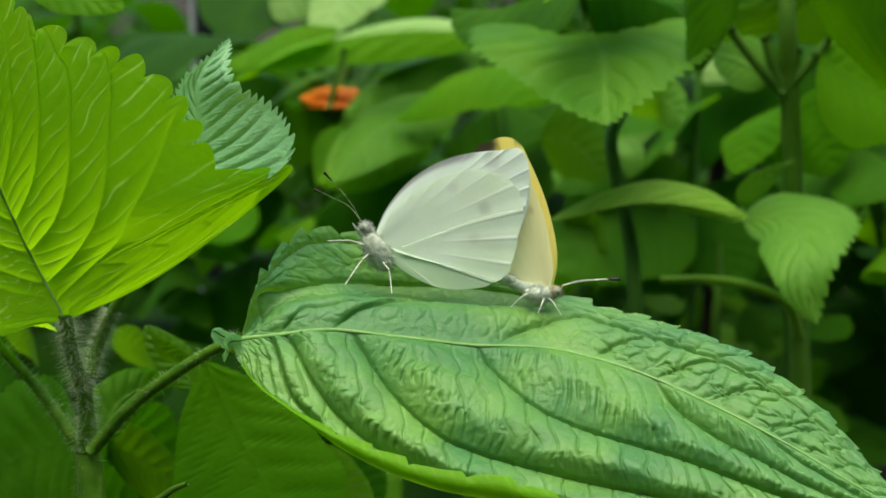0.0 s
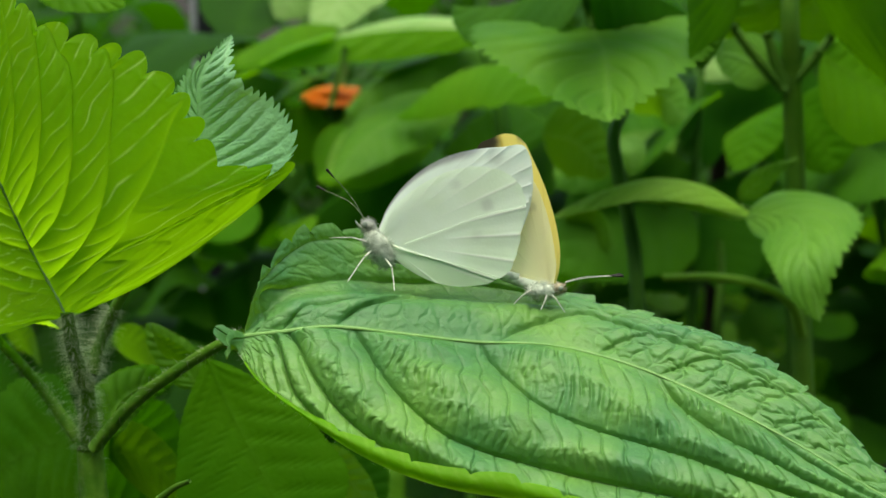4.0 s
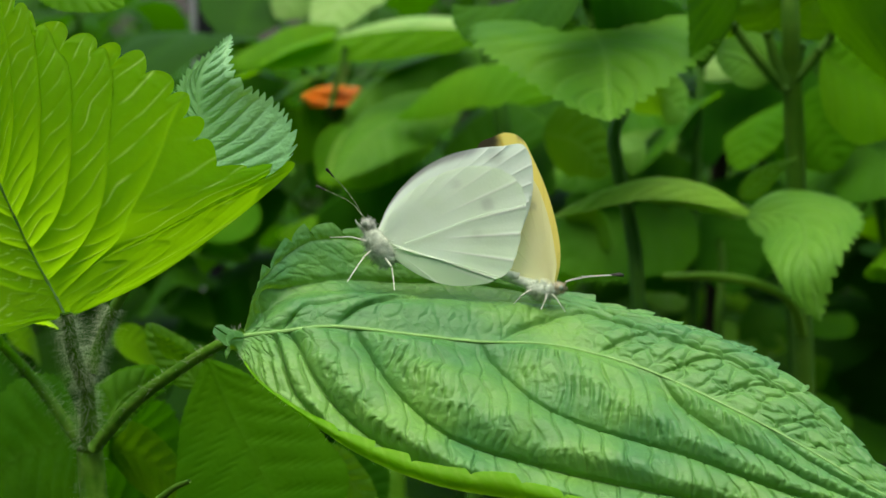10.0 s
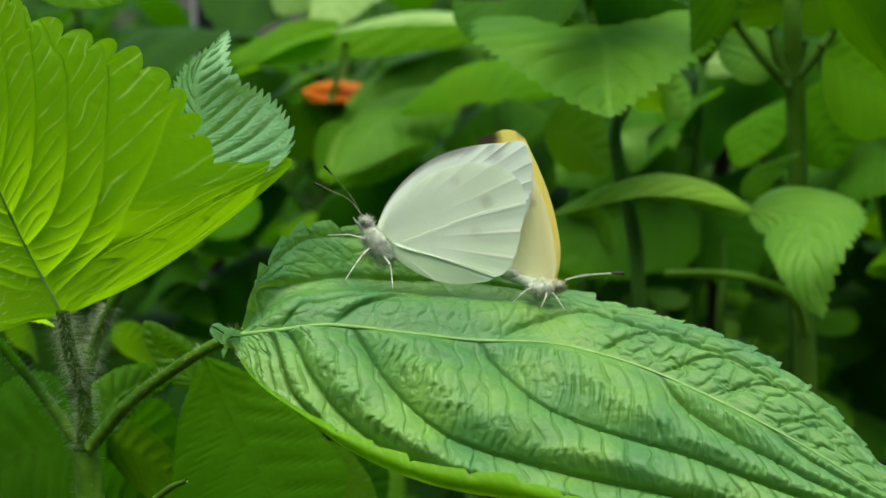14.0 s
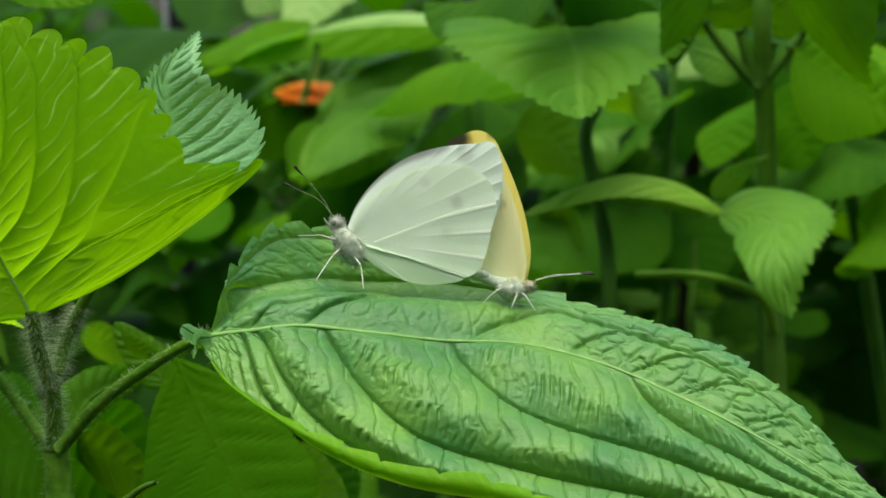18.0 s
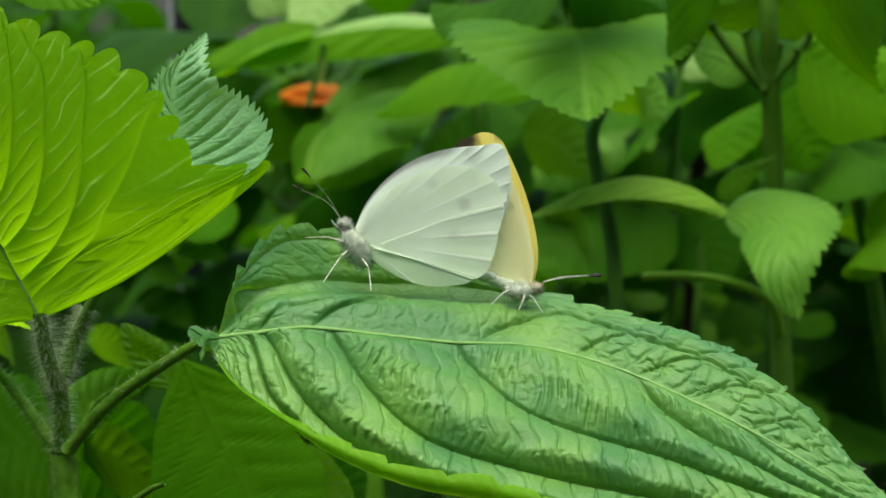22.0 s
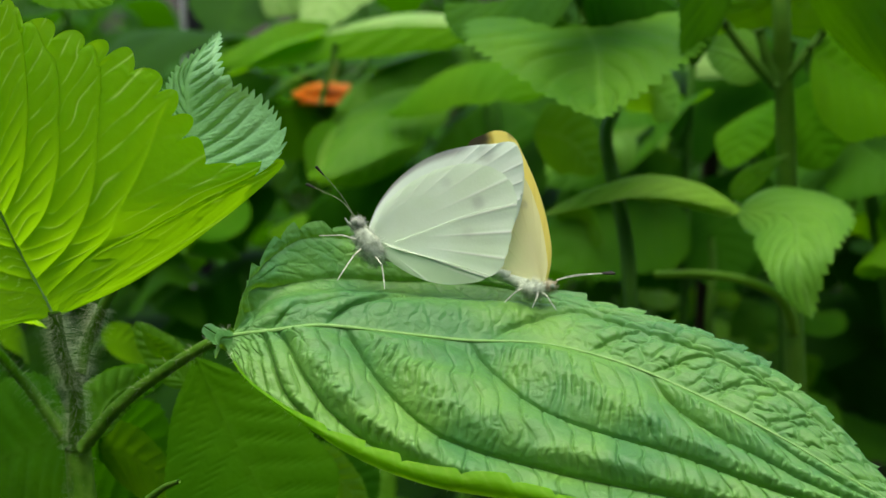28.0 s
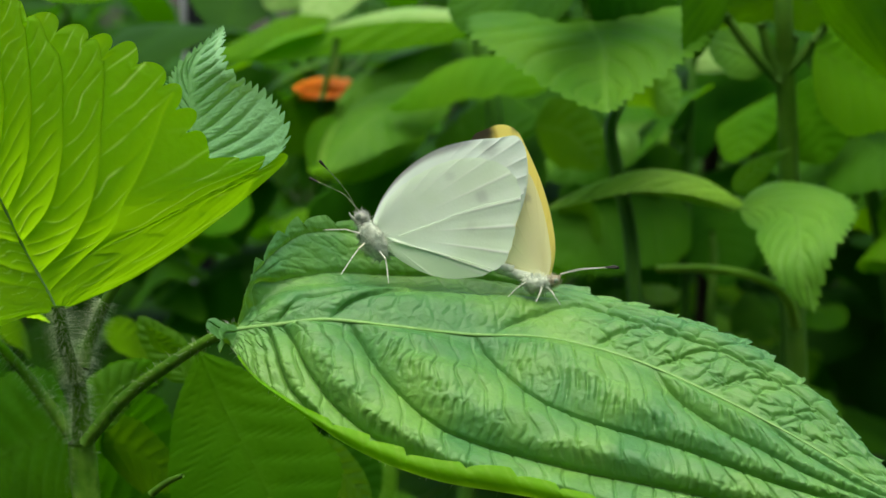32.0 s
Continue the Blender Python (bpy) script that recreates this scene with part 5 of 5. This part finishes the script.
# ---------------------------------------------------------------- the two butterflies
def wing(base, outline, away, bulge=0.00015, pleats=11, rays=260, rings=30, scallop=0.0, spots=(), strip=0.0, gap=0.00005, crimp=1.0, onset=0.35):
    """A wing: rays from its root to a smooth outline, lightly pleated, with two faces. away: its normal. spots: (place, radius,
    strength) of dusky scales. strip: how dusky the leading edge is."""
    base, away = np.array(base), unit(np.array(away, float))
    edge = evenly(outline, rays)
    k = np.linspace(0, 1, rays)
    r = np.linspace(0.0, 1, rings)
    phase = pleats * k
    crest = np.exp(-(((phase - np.round(phase)) / 0.05) ** 2))
    edge = base + (edge - base) * (1 + scallop * (np.abs(np.sin(2 * np.pi * phase)) - 0.5))[:, None]
    flat = base + r[None, :, None] * (edge - base)[:, None]
    soft = np.cos(2 * np.pi * phase)
    low = 0.35 + 0.65 * np.clip((k - 0.40) / 0.15, 0, 1)
    lift = bulge * np.sin(np.pi * r)[None, :] + crimp * ((0.00006 * crest + 0.00003 * soft) * low)[:, None] * np.clip((r - onset) / (1 - onset), 0, 1)[None, :] ** 1.5
    mark = (crest * low)[:, None] * np.clip((r - onset) / 0.4, 0, 1)[None, :] * 0.9
    dusk = strip * np.clip((0.5 - k) / 0.08, 0, 1)[:, None] * np.clip(k / 0.08, 0, 1)[:, None] * np.clip((r - 0.88) / 0.08, 0, 1)[None, :]
    for place, radius, strength in spots:
        far = np.linalg.norm(flat - np.array(place), axis=-1) / radius
        dusk = np.maximum(dusk, strength / (1 + far**10))
    front = (flat + away * (lift + gap / 2)[..., None]).reshape(-1, 3)
    back = (flat + away * (lift - gap / 2)[..., None]).reshape(-1, 3)
    n = len(front)
    faces = grid_faces(rays, rings) + [tuple(n + i for i in f[::-1]) for f in grid_faces(rays, rings)]
    return np.vstack([front, back]), faces, np.tile(mark.ravel(), 2), np.tile(dusk.ravel(), 2)


def fur_ball(centre, radii, turn, count, length, seed):
    """A body lump under a coat of fine hairs that lean backwards."""
    rng = np.random.default_rng(seed)
    m = np.eye(3) if turn is None else np.array(turn)
    core = ball(centre, radii, turn, 12, 0.02, seed)
    v, f = [], []
    for i in range(count):
        d = unit(rng.standard_normal(3))
        root = np.array(centre) + m @ (d * np.array(radii) * 0.96)
        way = unit(m @ (d / np.array(radii)) * np.mean(radii) + 0.6 * rng.standard_normal(3))
        e = unit(np.cross(way, rng.standard_normal(3))) * 0.00004
        n0 = len(v)
        v += [root + e, root - e, root + unit(np.cross(e, way)) * 0.00006, root + way * length * rng.uniform(0.4, 1.2)]
        f += [(n0, n0 + 1, n0 + 3), (n0 + 1, n0 + 2, n0 + 3), (n0 + 2, n0, n0 + 3)]
    return joined([core, (np.array(v), f)])


def antenna(b, line, shade):
    a = part("antenna", tube(line, 0.00005, 0.00004, 20, 6), shade, b)
    tip = np.array(line[-1])
    d = unit(tip - np.array(line[-2]))
    part("club", tube([tuple(tip - d * 0.0010), tuple(tip - d * 0.0003), tuple(tip + d * 0.0005)], 0.00008, 0.00022, 10, 8), DARK, a, "black antenna club")
    part("club_tip", ball(tip + d * 0.0005, (0.00022, 0.00022, 0.00022)), DARK, a)


def jointed_leg(b, line):
    line = [np.array(p) for p in line]
    part("leg", joined([tube([tuple(p), tuple((p + q) / 2), tuple(q)], r0, r1, 6, 6) for p, q, r0, r1 in zip(line, line[1:], (0.00015, 0.00011, 0.00008), (0.00011, 0.00008, 0.00005))]), LEG, b)


def build_white():
    b = thing("butterfly", (-0.00712, 0.18750, 0.70352), "white butterfly with closed wings, mating on a leaf", "butterfly")
    towards = (0.0, -1.0, 0.0)
    root = (-0.00854, 0.18985, 0.71009)
    fore = [(-0.00926, 0.19037, 0.71177), (-0.00822, 0.19093, 0.71442), (-0.00630, 0.19149, 0.71706), (-0.00374, 0.19198, 0.71940), (-0.00055, 0.19238, 0.72134), (0.00232, 0.19258, 0.72235), (0.00440, 0.19266, 0.72281), (0.00790, 0.19270, 0.72312), (0.01109, 0.19272, 0.72327), (0.01188, 0.19254, 0.72249), (0.01243, 0.19207, 0.72031), (0.01227, 0.19139, 0.71719), (0.01178, 0.19079, 0.71439), (0.01105, 0.19023, 0.71174), (0.00881, 0.18960, 0.70879)]
    part("forewing", wing(root, fore, towards, pleats=16, strip=0.55, crimp=1.6, onset=0.70, spots=(((0.00727, 0.19259, 0.72185), 0.0012, 0.20),)), WING_FORE, b, "white forewing with a grey leading edge")
    part("forewing", wing(root, [(-0.00931, 0.19134, 0.71174), (-0.00810, 0.19194, 0.71456), (-0.00617, 0.19250, 0.71722), (-0.00360, 0.19299, 0.71956), (-0.00039, 0.19337, 0.72143), (0.00250, 0.19355, 0.72237), (0.00458, 0.19362, 0.72276), (0.00826, 0.19366, 0.72306), (0.01147, 0.19366, 0.72314), (0.01226, 0.19335, 0.72173), (0.01266, 0.19287, 0.71954), (0.01208, 0.19169, 0.71406), (0.00886, 0.19036, 0.70780)], towards, pleats=9, strip=0.75), WING_FORE, b)
    part("hindwing", wing(root, [(-0.00917, 0.19004, 0.71168), (-0.00741, 0.19067, 0.71463), (-0.00502, 0.19112, 0.71680), (-0.00191, 0.19152, 0.71874), (0.00207, 0.19181, 0.72021), (0.00605, 0.19183, 0.72044), (0.00899, 0.19161, 0.71950), (0.01066, 0.19128, 0.71802), (0.01153, 0.19080, 0.71584), (0.01152, 0.19030, 0.71351), (0.01096, 0.18993, 0.71180), (0.01063, 0.18950, 0.70978), (0.01007, 0.18910, 0.70791), (0.00911, 0.18867, 0.70589), (0.00783, 0.18849, 0.70504), (0.00243, 0.18888, 0.70668), (-0.00393, 0.18928, 0.70832)], towards, pleats=13, scallop=0.007, crimp=1.5,
        spots=(((0.00610, 0.19036, 0.71529), 0.0010, 0.20), ((0.00167, 0.19100, 0.71809), 0.0008, 0.12), ((0.00466, 0.18947, 0.71110), 0.0009, 0.10))), WING_WHITE, b, "pale greenish-white hindwing with raised veins")
    part("hindwing", wing(root, [(-0.00552, 0.18958, 0.70916), (-0.00075, 0.18922, 0.70768), (0.00402, 0.18894, 0.70650), (0.00784, 0.18864, 0.70525), (0.00656, 0.18846, 0.70440), (0.00441, 0.18840, 0.70401), (0.00202, 0.18838, 0.70386), (-0.00092, 0.18850, 0.70433), (-0.00394, 0.18879, 0.70558), (-0.00632, 0.18914, 0.70714), (-0.00775, 0.18942, 0.70839)], towards, pleats=4, bulge=0.0001), WING_FOLD, b, "pale green inner fold of the hindwing")
    part("vein", tube([(-0.00678, 0.18924, 0.70924), (-0.00234, 0.18896, 0.70806), (0.00242, 0.18856, 0.70684), (0.00782, 0.18827, 0.70518)], 0.00009, 0.00005, 30, 6), WING_WHITE, b, "raised white wing vein")
    part("vein", tube([(-0.00551, 0.18927, 0.70988), (0.00006, 0.18957, 0.71190), (0.00562, 0.18996, 0.71391), (0.01135, 0.19039, 0.71511)], 0.00005, 0.00004, 30, 6), WING_WHITE, b, "raised white wing vein")
    part("head", fur_ball((-0.01077, 0.19030, 0.71218), (0.0011, 0.0010, 0.0011), None, 300, 0.0007, 1), FUR_GREY, b)
    part("eye", ball((-0.01120, 0.18943, 0.71260), (0.00045, 0.00035, 0.00050)), EYE, b, "grey-green compound eye")
    part("thorax", fur_ball((-0.00918, 0.18984, 0.70907), (0.0017, 0.0016, 0.0031), Euler((0, radians(-32), 0)).to_matrix(), 900, 0.0011, 2), FUR, b)
    part("abdomen", tube([(-0.00840, 0.19041, 0.70812), (-0.00195, 0.19088, 0.70669), (0.00537, 0.19141, 0.70557), (0.01069, 0.19155, 0.70436)], 0.0010, 0.0007, 20, 12), FUR, b)
    part("palp", tube([(-0.01157, 0.19007, 0.71198), (-0.01219, 0.18980, 0.71253), (-0.01257, 0.18975, 0.71319)], 0.00025, 0.00008, 8, 6), FUR, b)
    antenna(b, [(-0.01130, 0.18996, 0.71331), (-0.01232, 0.18999, 0.71526), (-0.01421, 0.19015, 0.71783), (-0.01610, 0.19021, 0.71992)], LEG_DIM)
    antenna(b, [(-0.01129, 0.19108, 0.71309), (-0.01361, 0.19475, 0.71489), (-0.01606, 0.19686, 0.71569), (-0.01824, 0.19835, 0.71636)], LEG_DIM)
    jointed_leg(b, [(-0.01088, 0.18893, 0.71025), (-0.01201, 0.18918, 0.71053), (-0.01300, 0.18962, 0.71076), (-0.01624, 0.18997, 0.71061)])
    jointed_leg(b, [(-0.01032, 0.18866, 0.70900), (-0.01114, 0.18739, 0.70846), (-0.01205, 0.18657, 0.70734), (-0.01342, 0.18419, 0.70555)])
    jointed_leg(b, [(-0.00832, 0.18843, 0.70790), (-0.00740, 0.18709, 0.70706), (-0.00714, 0.18639, 0.70559), (-0.00694, 0.18478, 0.70419)])


def build_yellow():
    b = thing("butterfly", (0.01408, 0.18703, 0.70133), "yellowish butterfly with closed wings, mating behind the white one", "butterfly")
    towards = (0.0, -1.0, 0.0)
    root = (0.01527, 0.19162, 0.70294)
    part("forewing", wing(root, [(0.01614, 0.19238, 0.70317), (0.01671, 0.19289, 0.70556), (0.01680, 0.19341, 0.70794), (0.01649, 0.19392, 0.71032), (0.01576, 0.19462, 0.71351), (0.01488, 0.19522, 0.71629), (0.01375, 0.19583, 0.71907), (0.01262, 0.19636, 0.72146), (0.01165, 0.19676, 0.72329), (0.01067, 0.19695, 0.72416), (0.00905, 0.19705, 0.72456), (0.00677, 0.19691, 0.72385), (0.00514, 0.19675, 0.72306), (0.00465, 0.19652, 0.72195), (0.00740, 0.19536, 0.71670), (0.01184, 0.19344, 0.70795)], towards, pleats=9, crimp=1.5,
        spots=(((0.00595, 0.19678, 0.72322), 0.0021, 0.97), ((0.01108, 0.19692, 0.72400), 0.0006, 0.6))), WING_YELLOW, b, "yellow forewing with a dark mark near the tip")
    part("hindwing", wing(root, [(0.01572, 0.19122, 0.70346), (0.01613, 0.19173, 0.70582), (0.01589, 0.19224, 0.70819), (0.01534, 0.19293, 0.71136), (0.01446, 0.19362, 0.71452), (0.01333, 0.19422, 0.71728), (0.01180, 0.19466, 0.71926), (0.00978, 0.19416, 0.71689), (0.00798, 0.19264, 0.70979), (0.00796, 0.19178, 0.70584), (0.01095, 0.19129, 0.70362)], towards, pleats=8, crimp=1.5, spots=(((0.01276, 0.19359, 0.71436), 0.0006, 0.2),)), WING_CREAM, b, "cream hindwing")
    part("head", fur_ball((0.01632, 0.18939, 0.70330), (0.0009, 0.0009, 0.0008), None, 220, 0.0007, 4), FUR_WARM, b)
    part("eye", ball((0.01656, 0.18847, 0.70353), (0.00035, 0.0003, 0.0004)), EYE, b, "grey-green compound eye")
    part("thorax", fur_ball((0.01390, 0.18930, 0.70291), (0.0020, 0.0011, 0.0011), Euler((0, radians(6), 0)).to_matrix(), 700, 0.0011, 5), FUR, b)
    part("abdomen", tube([(0.01308, 0.19054, 0.70327), (0.01069, 0.19144, 0.70389), (0.00785, 0.19202, 0.70476)], 0.0009, 0.0006, 12, 10), FUR, b)
    antenna(b, [(0.01729, 0.18957, 0.70417), (0.01980, 0.18895, 0.70490), (0.02215, 0.18845, 0.70527), (0.02464, 0.18791, 0.70548)], LEG)
    antenna(b, [(0.01732, 0.18996, 0.70416), (0.01995, 0.19046, 0.70471), (0.02243, 0.19086, 0.70478), (0.02475, 0.19126, 0.70485)], LEG)
    jointed_leg(b, [(0.01232, 0.18750, 0.70352), (0.01168, 0.18743, 0.70321), (0.01088, 0.18731, 0.70266), (0.00977, 0.18721, 0.70153)])
    jointed_leg(b, [(0.01448, 0.18736, 0.70289), (0.01431, 0.18705, 0.70232), (0.01405, 0.18675, 0.70182), (0.01364, 0.18638, 0.70100)])
    jointed_leg(b, [(0.01512, 0.18736, 0.70289), (0.01584, 0.18723, 0.70227), (0.01623, 0.18701, 0.70167), (0.01703, 0.18666, 0.70052)])


build_white()
build_yellow()


# ---------------------------------------------------------------- the bed of herbs further back
def bed_plant(height, seed, at):
    rng = np.random.default_rng(seed)
    plant = thing("herb_plant", (at[0], at[1], 0), "green serrated-leaf herb in the bed behind", "plant", "herbs in the bed")
    x, y = at
    lean = rng.uniform(-0.03, 0.03, 2)
    part("stem", tube([(x, y, -0.01), (x + lean[0] * 0.4, y + lean[1] * 0.4, height * 0.5), (x + lean[0], y + lean[1], height)], 0.004, 0.0015, 16, 6), STEM_SHADED, plant)
    levels = int(height / 0.055)
    for i in range(2, levels + 1):
        f = i / levels
        c = np.array((x + lean[0] * f * f, y + lean[1] * f * f, height * f))
        size = (0.05 + 0.05 * np.sin(np.pi * min(1, 1.15 - f))) * rng.uniform(0.8, 1.15)
        for turn in (0, np.pi):
            ang = i * np.pi / 2 + turn + rng.uniform(-0.4, 0.4) + seed
            d = np.array((np.cos(ang), np.sin(ang), 0))
            out = c + d * size * 0.35 + np.array((0, 0, size * 0.2))
            line = [tuple(out), tuple(out + d * size * 0.5 + np.array((0, 0, size * 0.08))), tuple(out + d * size + np.array((0, 0, -size * rng.uniform(0.15, 0.5))))]
            part("petiole", tube([tuple(c), tuple((c + out) / 2 + np.array((0, 0, -0.003))), tuple(out)], 0.0015, 0.001, 5, 5), STEM_SHADED, plant)
            simple_leaf(plant, "leaf", LEAF_FAR_SHADED, line, np.cross((0, 0, 1), d), size * 0.33, size * 0.33, nu=40, nv=4, teeth=12, veins=6, seed=seed + i)
    return plant


def build_bed():
    rng = np.random.default_rng(11)
    kinds = [bed_plant(h, s, (x, y)) for h, s, x, y in ((0.66, 1, -0.25, 0.75), (0.72, 2, 0.16, 0.72), (0.6, 3, -0.05, 0.62), (0.7, 4, 0.38, 0.8))]
    for row in range(9):
        y = 0.40 + 0.17 * row
        span = 0.35 * y + 0.42
        for x in np.arange(-span, span, 0.13 + 0.015 * row):
            k = kinds[int(rng.integers(0, 4))]
            at = pose(x + rng.uniform(-0.05, 0.05), y + 0.1 + rng.uniform(-0.06, 0.06), 0, 0, 0, rng.uniform(0, 360))
            taller = 1.25 if x > 0.22 * y else 1.0
            copy_thing(k, at @ Matrix.Diagonal((1.15 if x > 0.22 * y else 1.0, 1.15 if x > 0.22 * y else 1.0, taller, 1)))


build_bed()


def leaf_mass(name, label, count, place, low, high):
    """Dense growth too far to count: small pointed leaves. place(rng) gives the middle of each."""
    rng = np.random.default_rng(21)
    v, f = [], []
    for i in range(count):
        c = place(rng)
        d = unit(rng.standard_normal(3) * np.array((1, 1, 0.5)) + np.array((0, -0.3, -0.2)))
        w = unit(np.cross(d, rng.standard_normal(3)))
        size = rng.uniform(low, high)
        drop = np.array((0, 0, -0.25 * size))
        n0 = len(v)
        v += [c, c + d * size * 0.45 + w * size * 0.3, c + d * size * 0.5 + np.cross(d, w) * size * 0.07, c + d * size * 0.45 - w * size * 0.3, c + d * size + drop]
        f += [(n0, n0 + 1, n0 + 2), (n0, n0 + 2, n0 + 3), (n0 + 1, n0 + 4, n0 + 2), (n0 + 2, n0 + 4, n0 + 3)]
    tagged(part(name, (np.array(v), f), LEAF_FAR_SHADED, None), label, "foliage", kind="stuff")


def back_growth(rng):
    c = np.array((rng.uniform(-2.6, 2.6), max(1.9, 2.4 + 0.3 * rng.standard_normal()), 0.95 * rng.uniform(0, 1) ** 0.55))
    return c * np.array((1, 1, 0.85 + 0.15 * math.sin(3.1 * c[0]) + 0.1 * math.sin(7.7 * c[0] + 1)))


def light_blocking_growth(rng):
    """A tall ring of growth round the near side, added out of view to cut side light."""
    a = radians(rng.uniform(185, 355))
    r = 1.7 + 0.3 * rng.uniform(-1, 1)
    return np.array((r * math.cos(a), r * math.sin(a), 2.3 * rng.uniform(0, 1)))


leaf_mass("far_foliage", "dense dark green foliage at the back of the bed", 15000, back_growth, 0.035, 0.075)
# added out of view behind the camera, only to dim light from the sides
leaf_mass("hedge", "added ring of dark green foliage, unseen, that cuts light from the near side", 9000, light_blocking_growth, 0.09, 0.16)


def build_flower():
    at = np.array((-0.03873, 0.49276, 0.70049))
    flower = thing("marigold", (at[0], at[1], 0), "orange double flower on a thin green stem", "flower")
    part("stem", tube([(at[0] + 0.02, at[1] + 0.01, -0.01), (at[0] + 0.01, at[1], at[2] * 0.6), tuple(at - np.array((0, 0, 0.008)))], 0.002, 0.0014, 14, 6), STEM_SHADED, flower)
    part("sepals", ball(at - np.array((0, 0, 0.006)), (0.0045, 0.0045, 0.006)), STEM_SHADED, flower)
    rng = np.random.default_rng(5)
    for ring, (count, reach, rise) in enumerate(((13, 0.0125, 4), (11, 0.0100, 22), (8, 0.0065, 50))):
        for i in range(count):
            a = 2 * np.pi * (i + 0.5 * ring) / count + rng.uniform(-0.1, 0.1)
            e = radians(rise + rng.uniform(-8, 8))
            d = np.array((np.cos(a) * np.cos(e), np.sin(a) * np.cos(e), np.sin(e)))
            line = [tuple(at + d * 0.001), tuple(at + d * reach * 0.6), tuple(at + d * reach + np.array((0, 0, -0.002)))]
            part("petal", leaf_blade(line, np.cross((0, 0, 1), d), (0.0058, 10, -20), (0.0058, 10, -20), teeth=3, tooth=0.1, veins=3, quilt=0.0002, nu=14, nv=3, shape=(0.6, 0.25)), ORANGE, flower)


def build_posts():
    for name, x, r, material, label in (("garden_stake", -0.11886, 0.0013, POST, "thin pale grey metal garden stake"), ("fence_post", -0.11316, 0.0045, BLACK, "black plastic fence post")):
        foot = np.array((x, 0.65116, 0.0))
        post = thing(name, tuple(foot), label, "post")
        top = foot + np.array((0.002, 0, 0.85))
        part("shaft", tube([tuple(foot - np.array((0, 0, 0.02))), tuple((foot + top) / 2), tuple(top)], r, r, 10, 14), material, post)
        part("cap", ball(top, (r * 1.25, r * 1.25, r * 0.8)), material, post)


def build_stake():
    foot = np.array((0.1054, 0.5189, 0.0))
    stake = thing("wooden_stake", tuple(foot), "dark weathered wooden stake among the herbs", "stake")
    part("shaft", tube([tuple(foot - np.array((0, 0, 0.05))), tuple(foot + np.array((0, 0, 0.4))), tuple(foot + np.array((0.001, 0, 0.86)))], 0.0036, 0.0034, 10, 12), WOOD_DARK, stake)
    part("cap", ball(foot + np.array((0.001, 0, 0.86)), (0.0034, 0.0034, 0.0012)), WOOD_DARK, stake)


build_flower()
build_posts()
build_stake()


# a breath of wind leans the heart-leaved herb: seconds, degrees
SWAY = ((0, 0), (23, 0), (24, 0.0559), (24.5, 0.0318), (25, 0.1031), (25.5, 0.0931), (27.5, 0.0398), (28, 0.0237), (28.5, 0.0544), (29, 0.0474), (29.5, 0.099), (30, 0.0561), (30.5, 0.0764), (31, 0.0734), (31.5, 0.0104), (32, 0.065))


def motions():
    x, y, _ = heart_plant.location
    walk(heart_plant, [(t, pose(x, y, 0, 0, lean, 0)) for t, lean in SWAY])


motions()
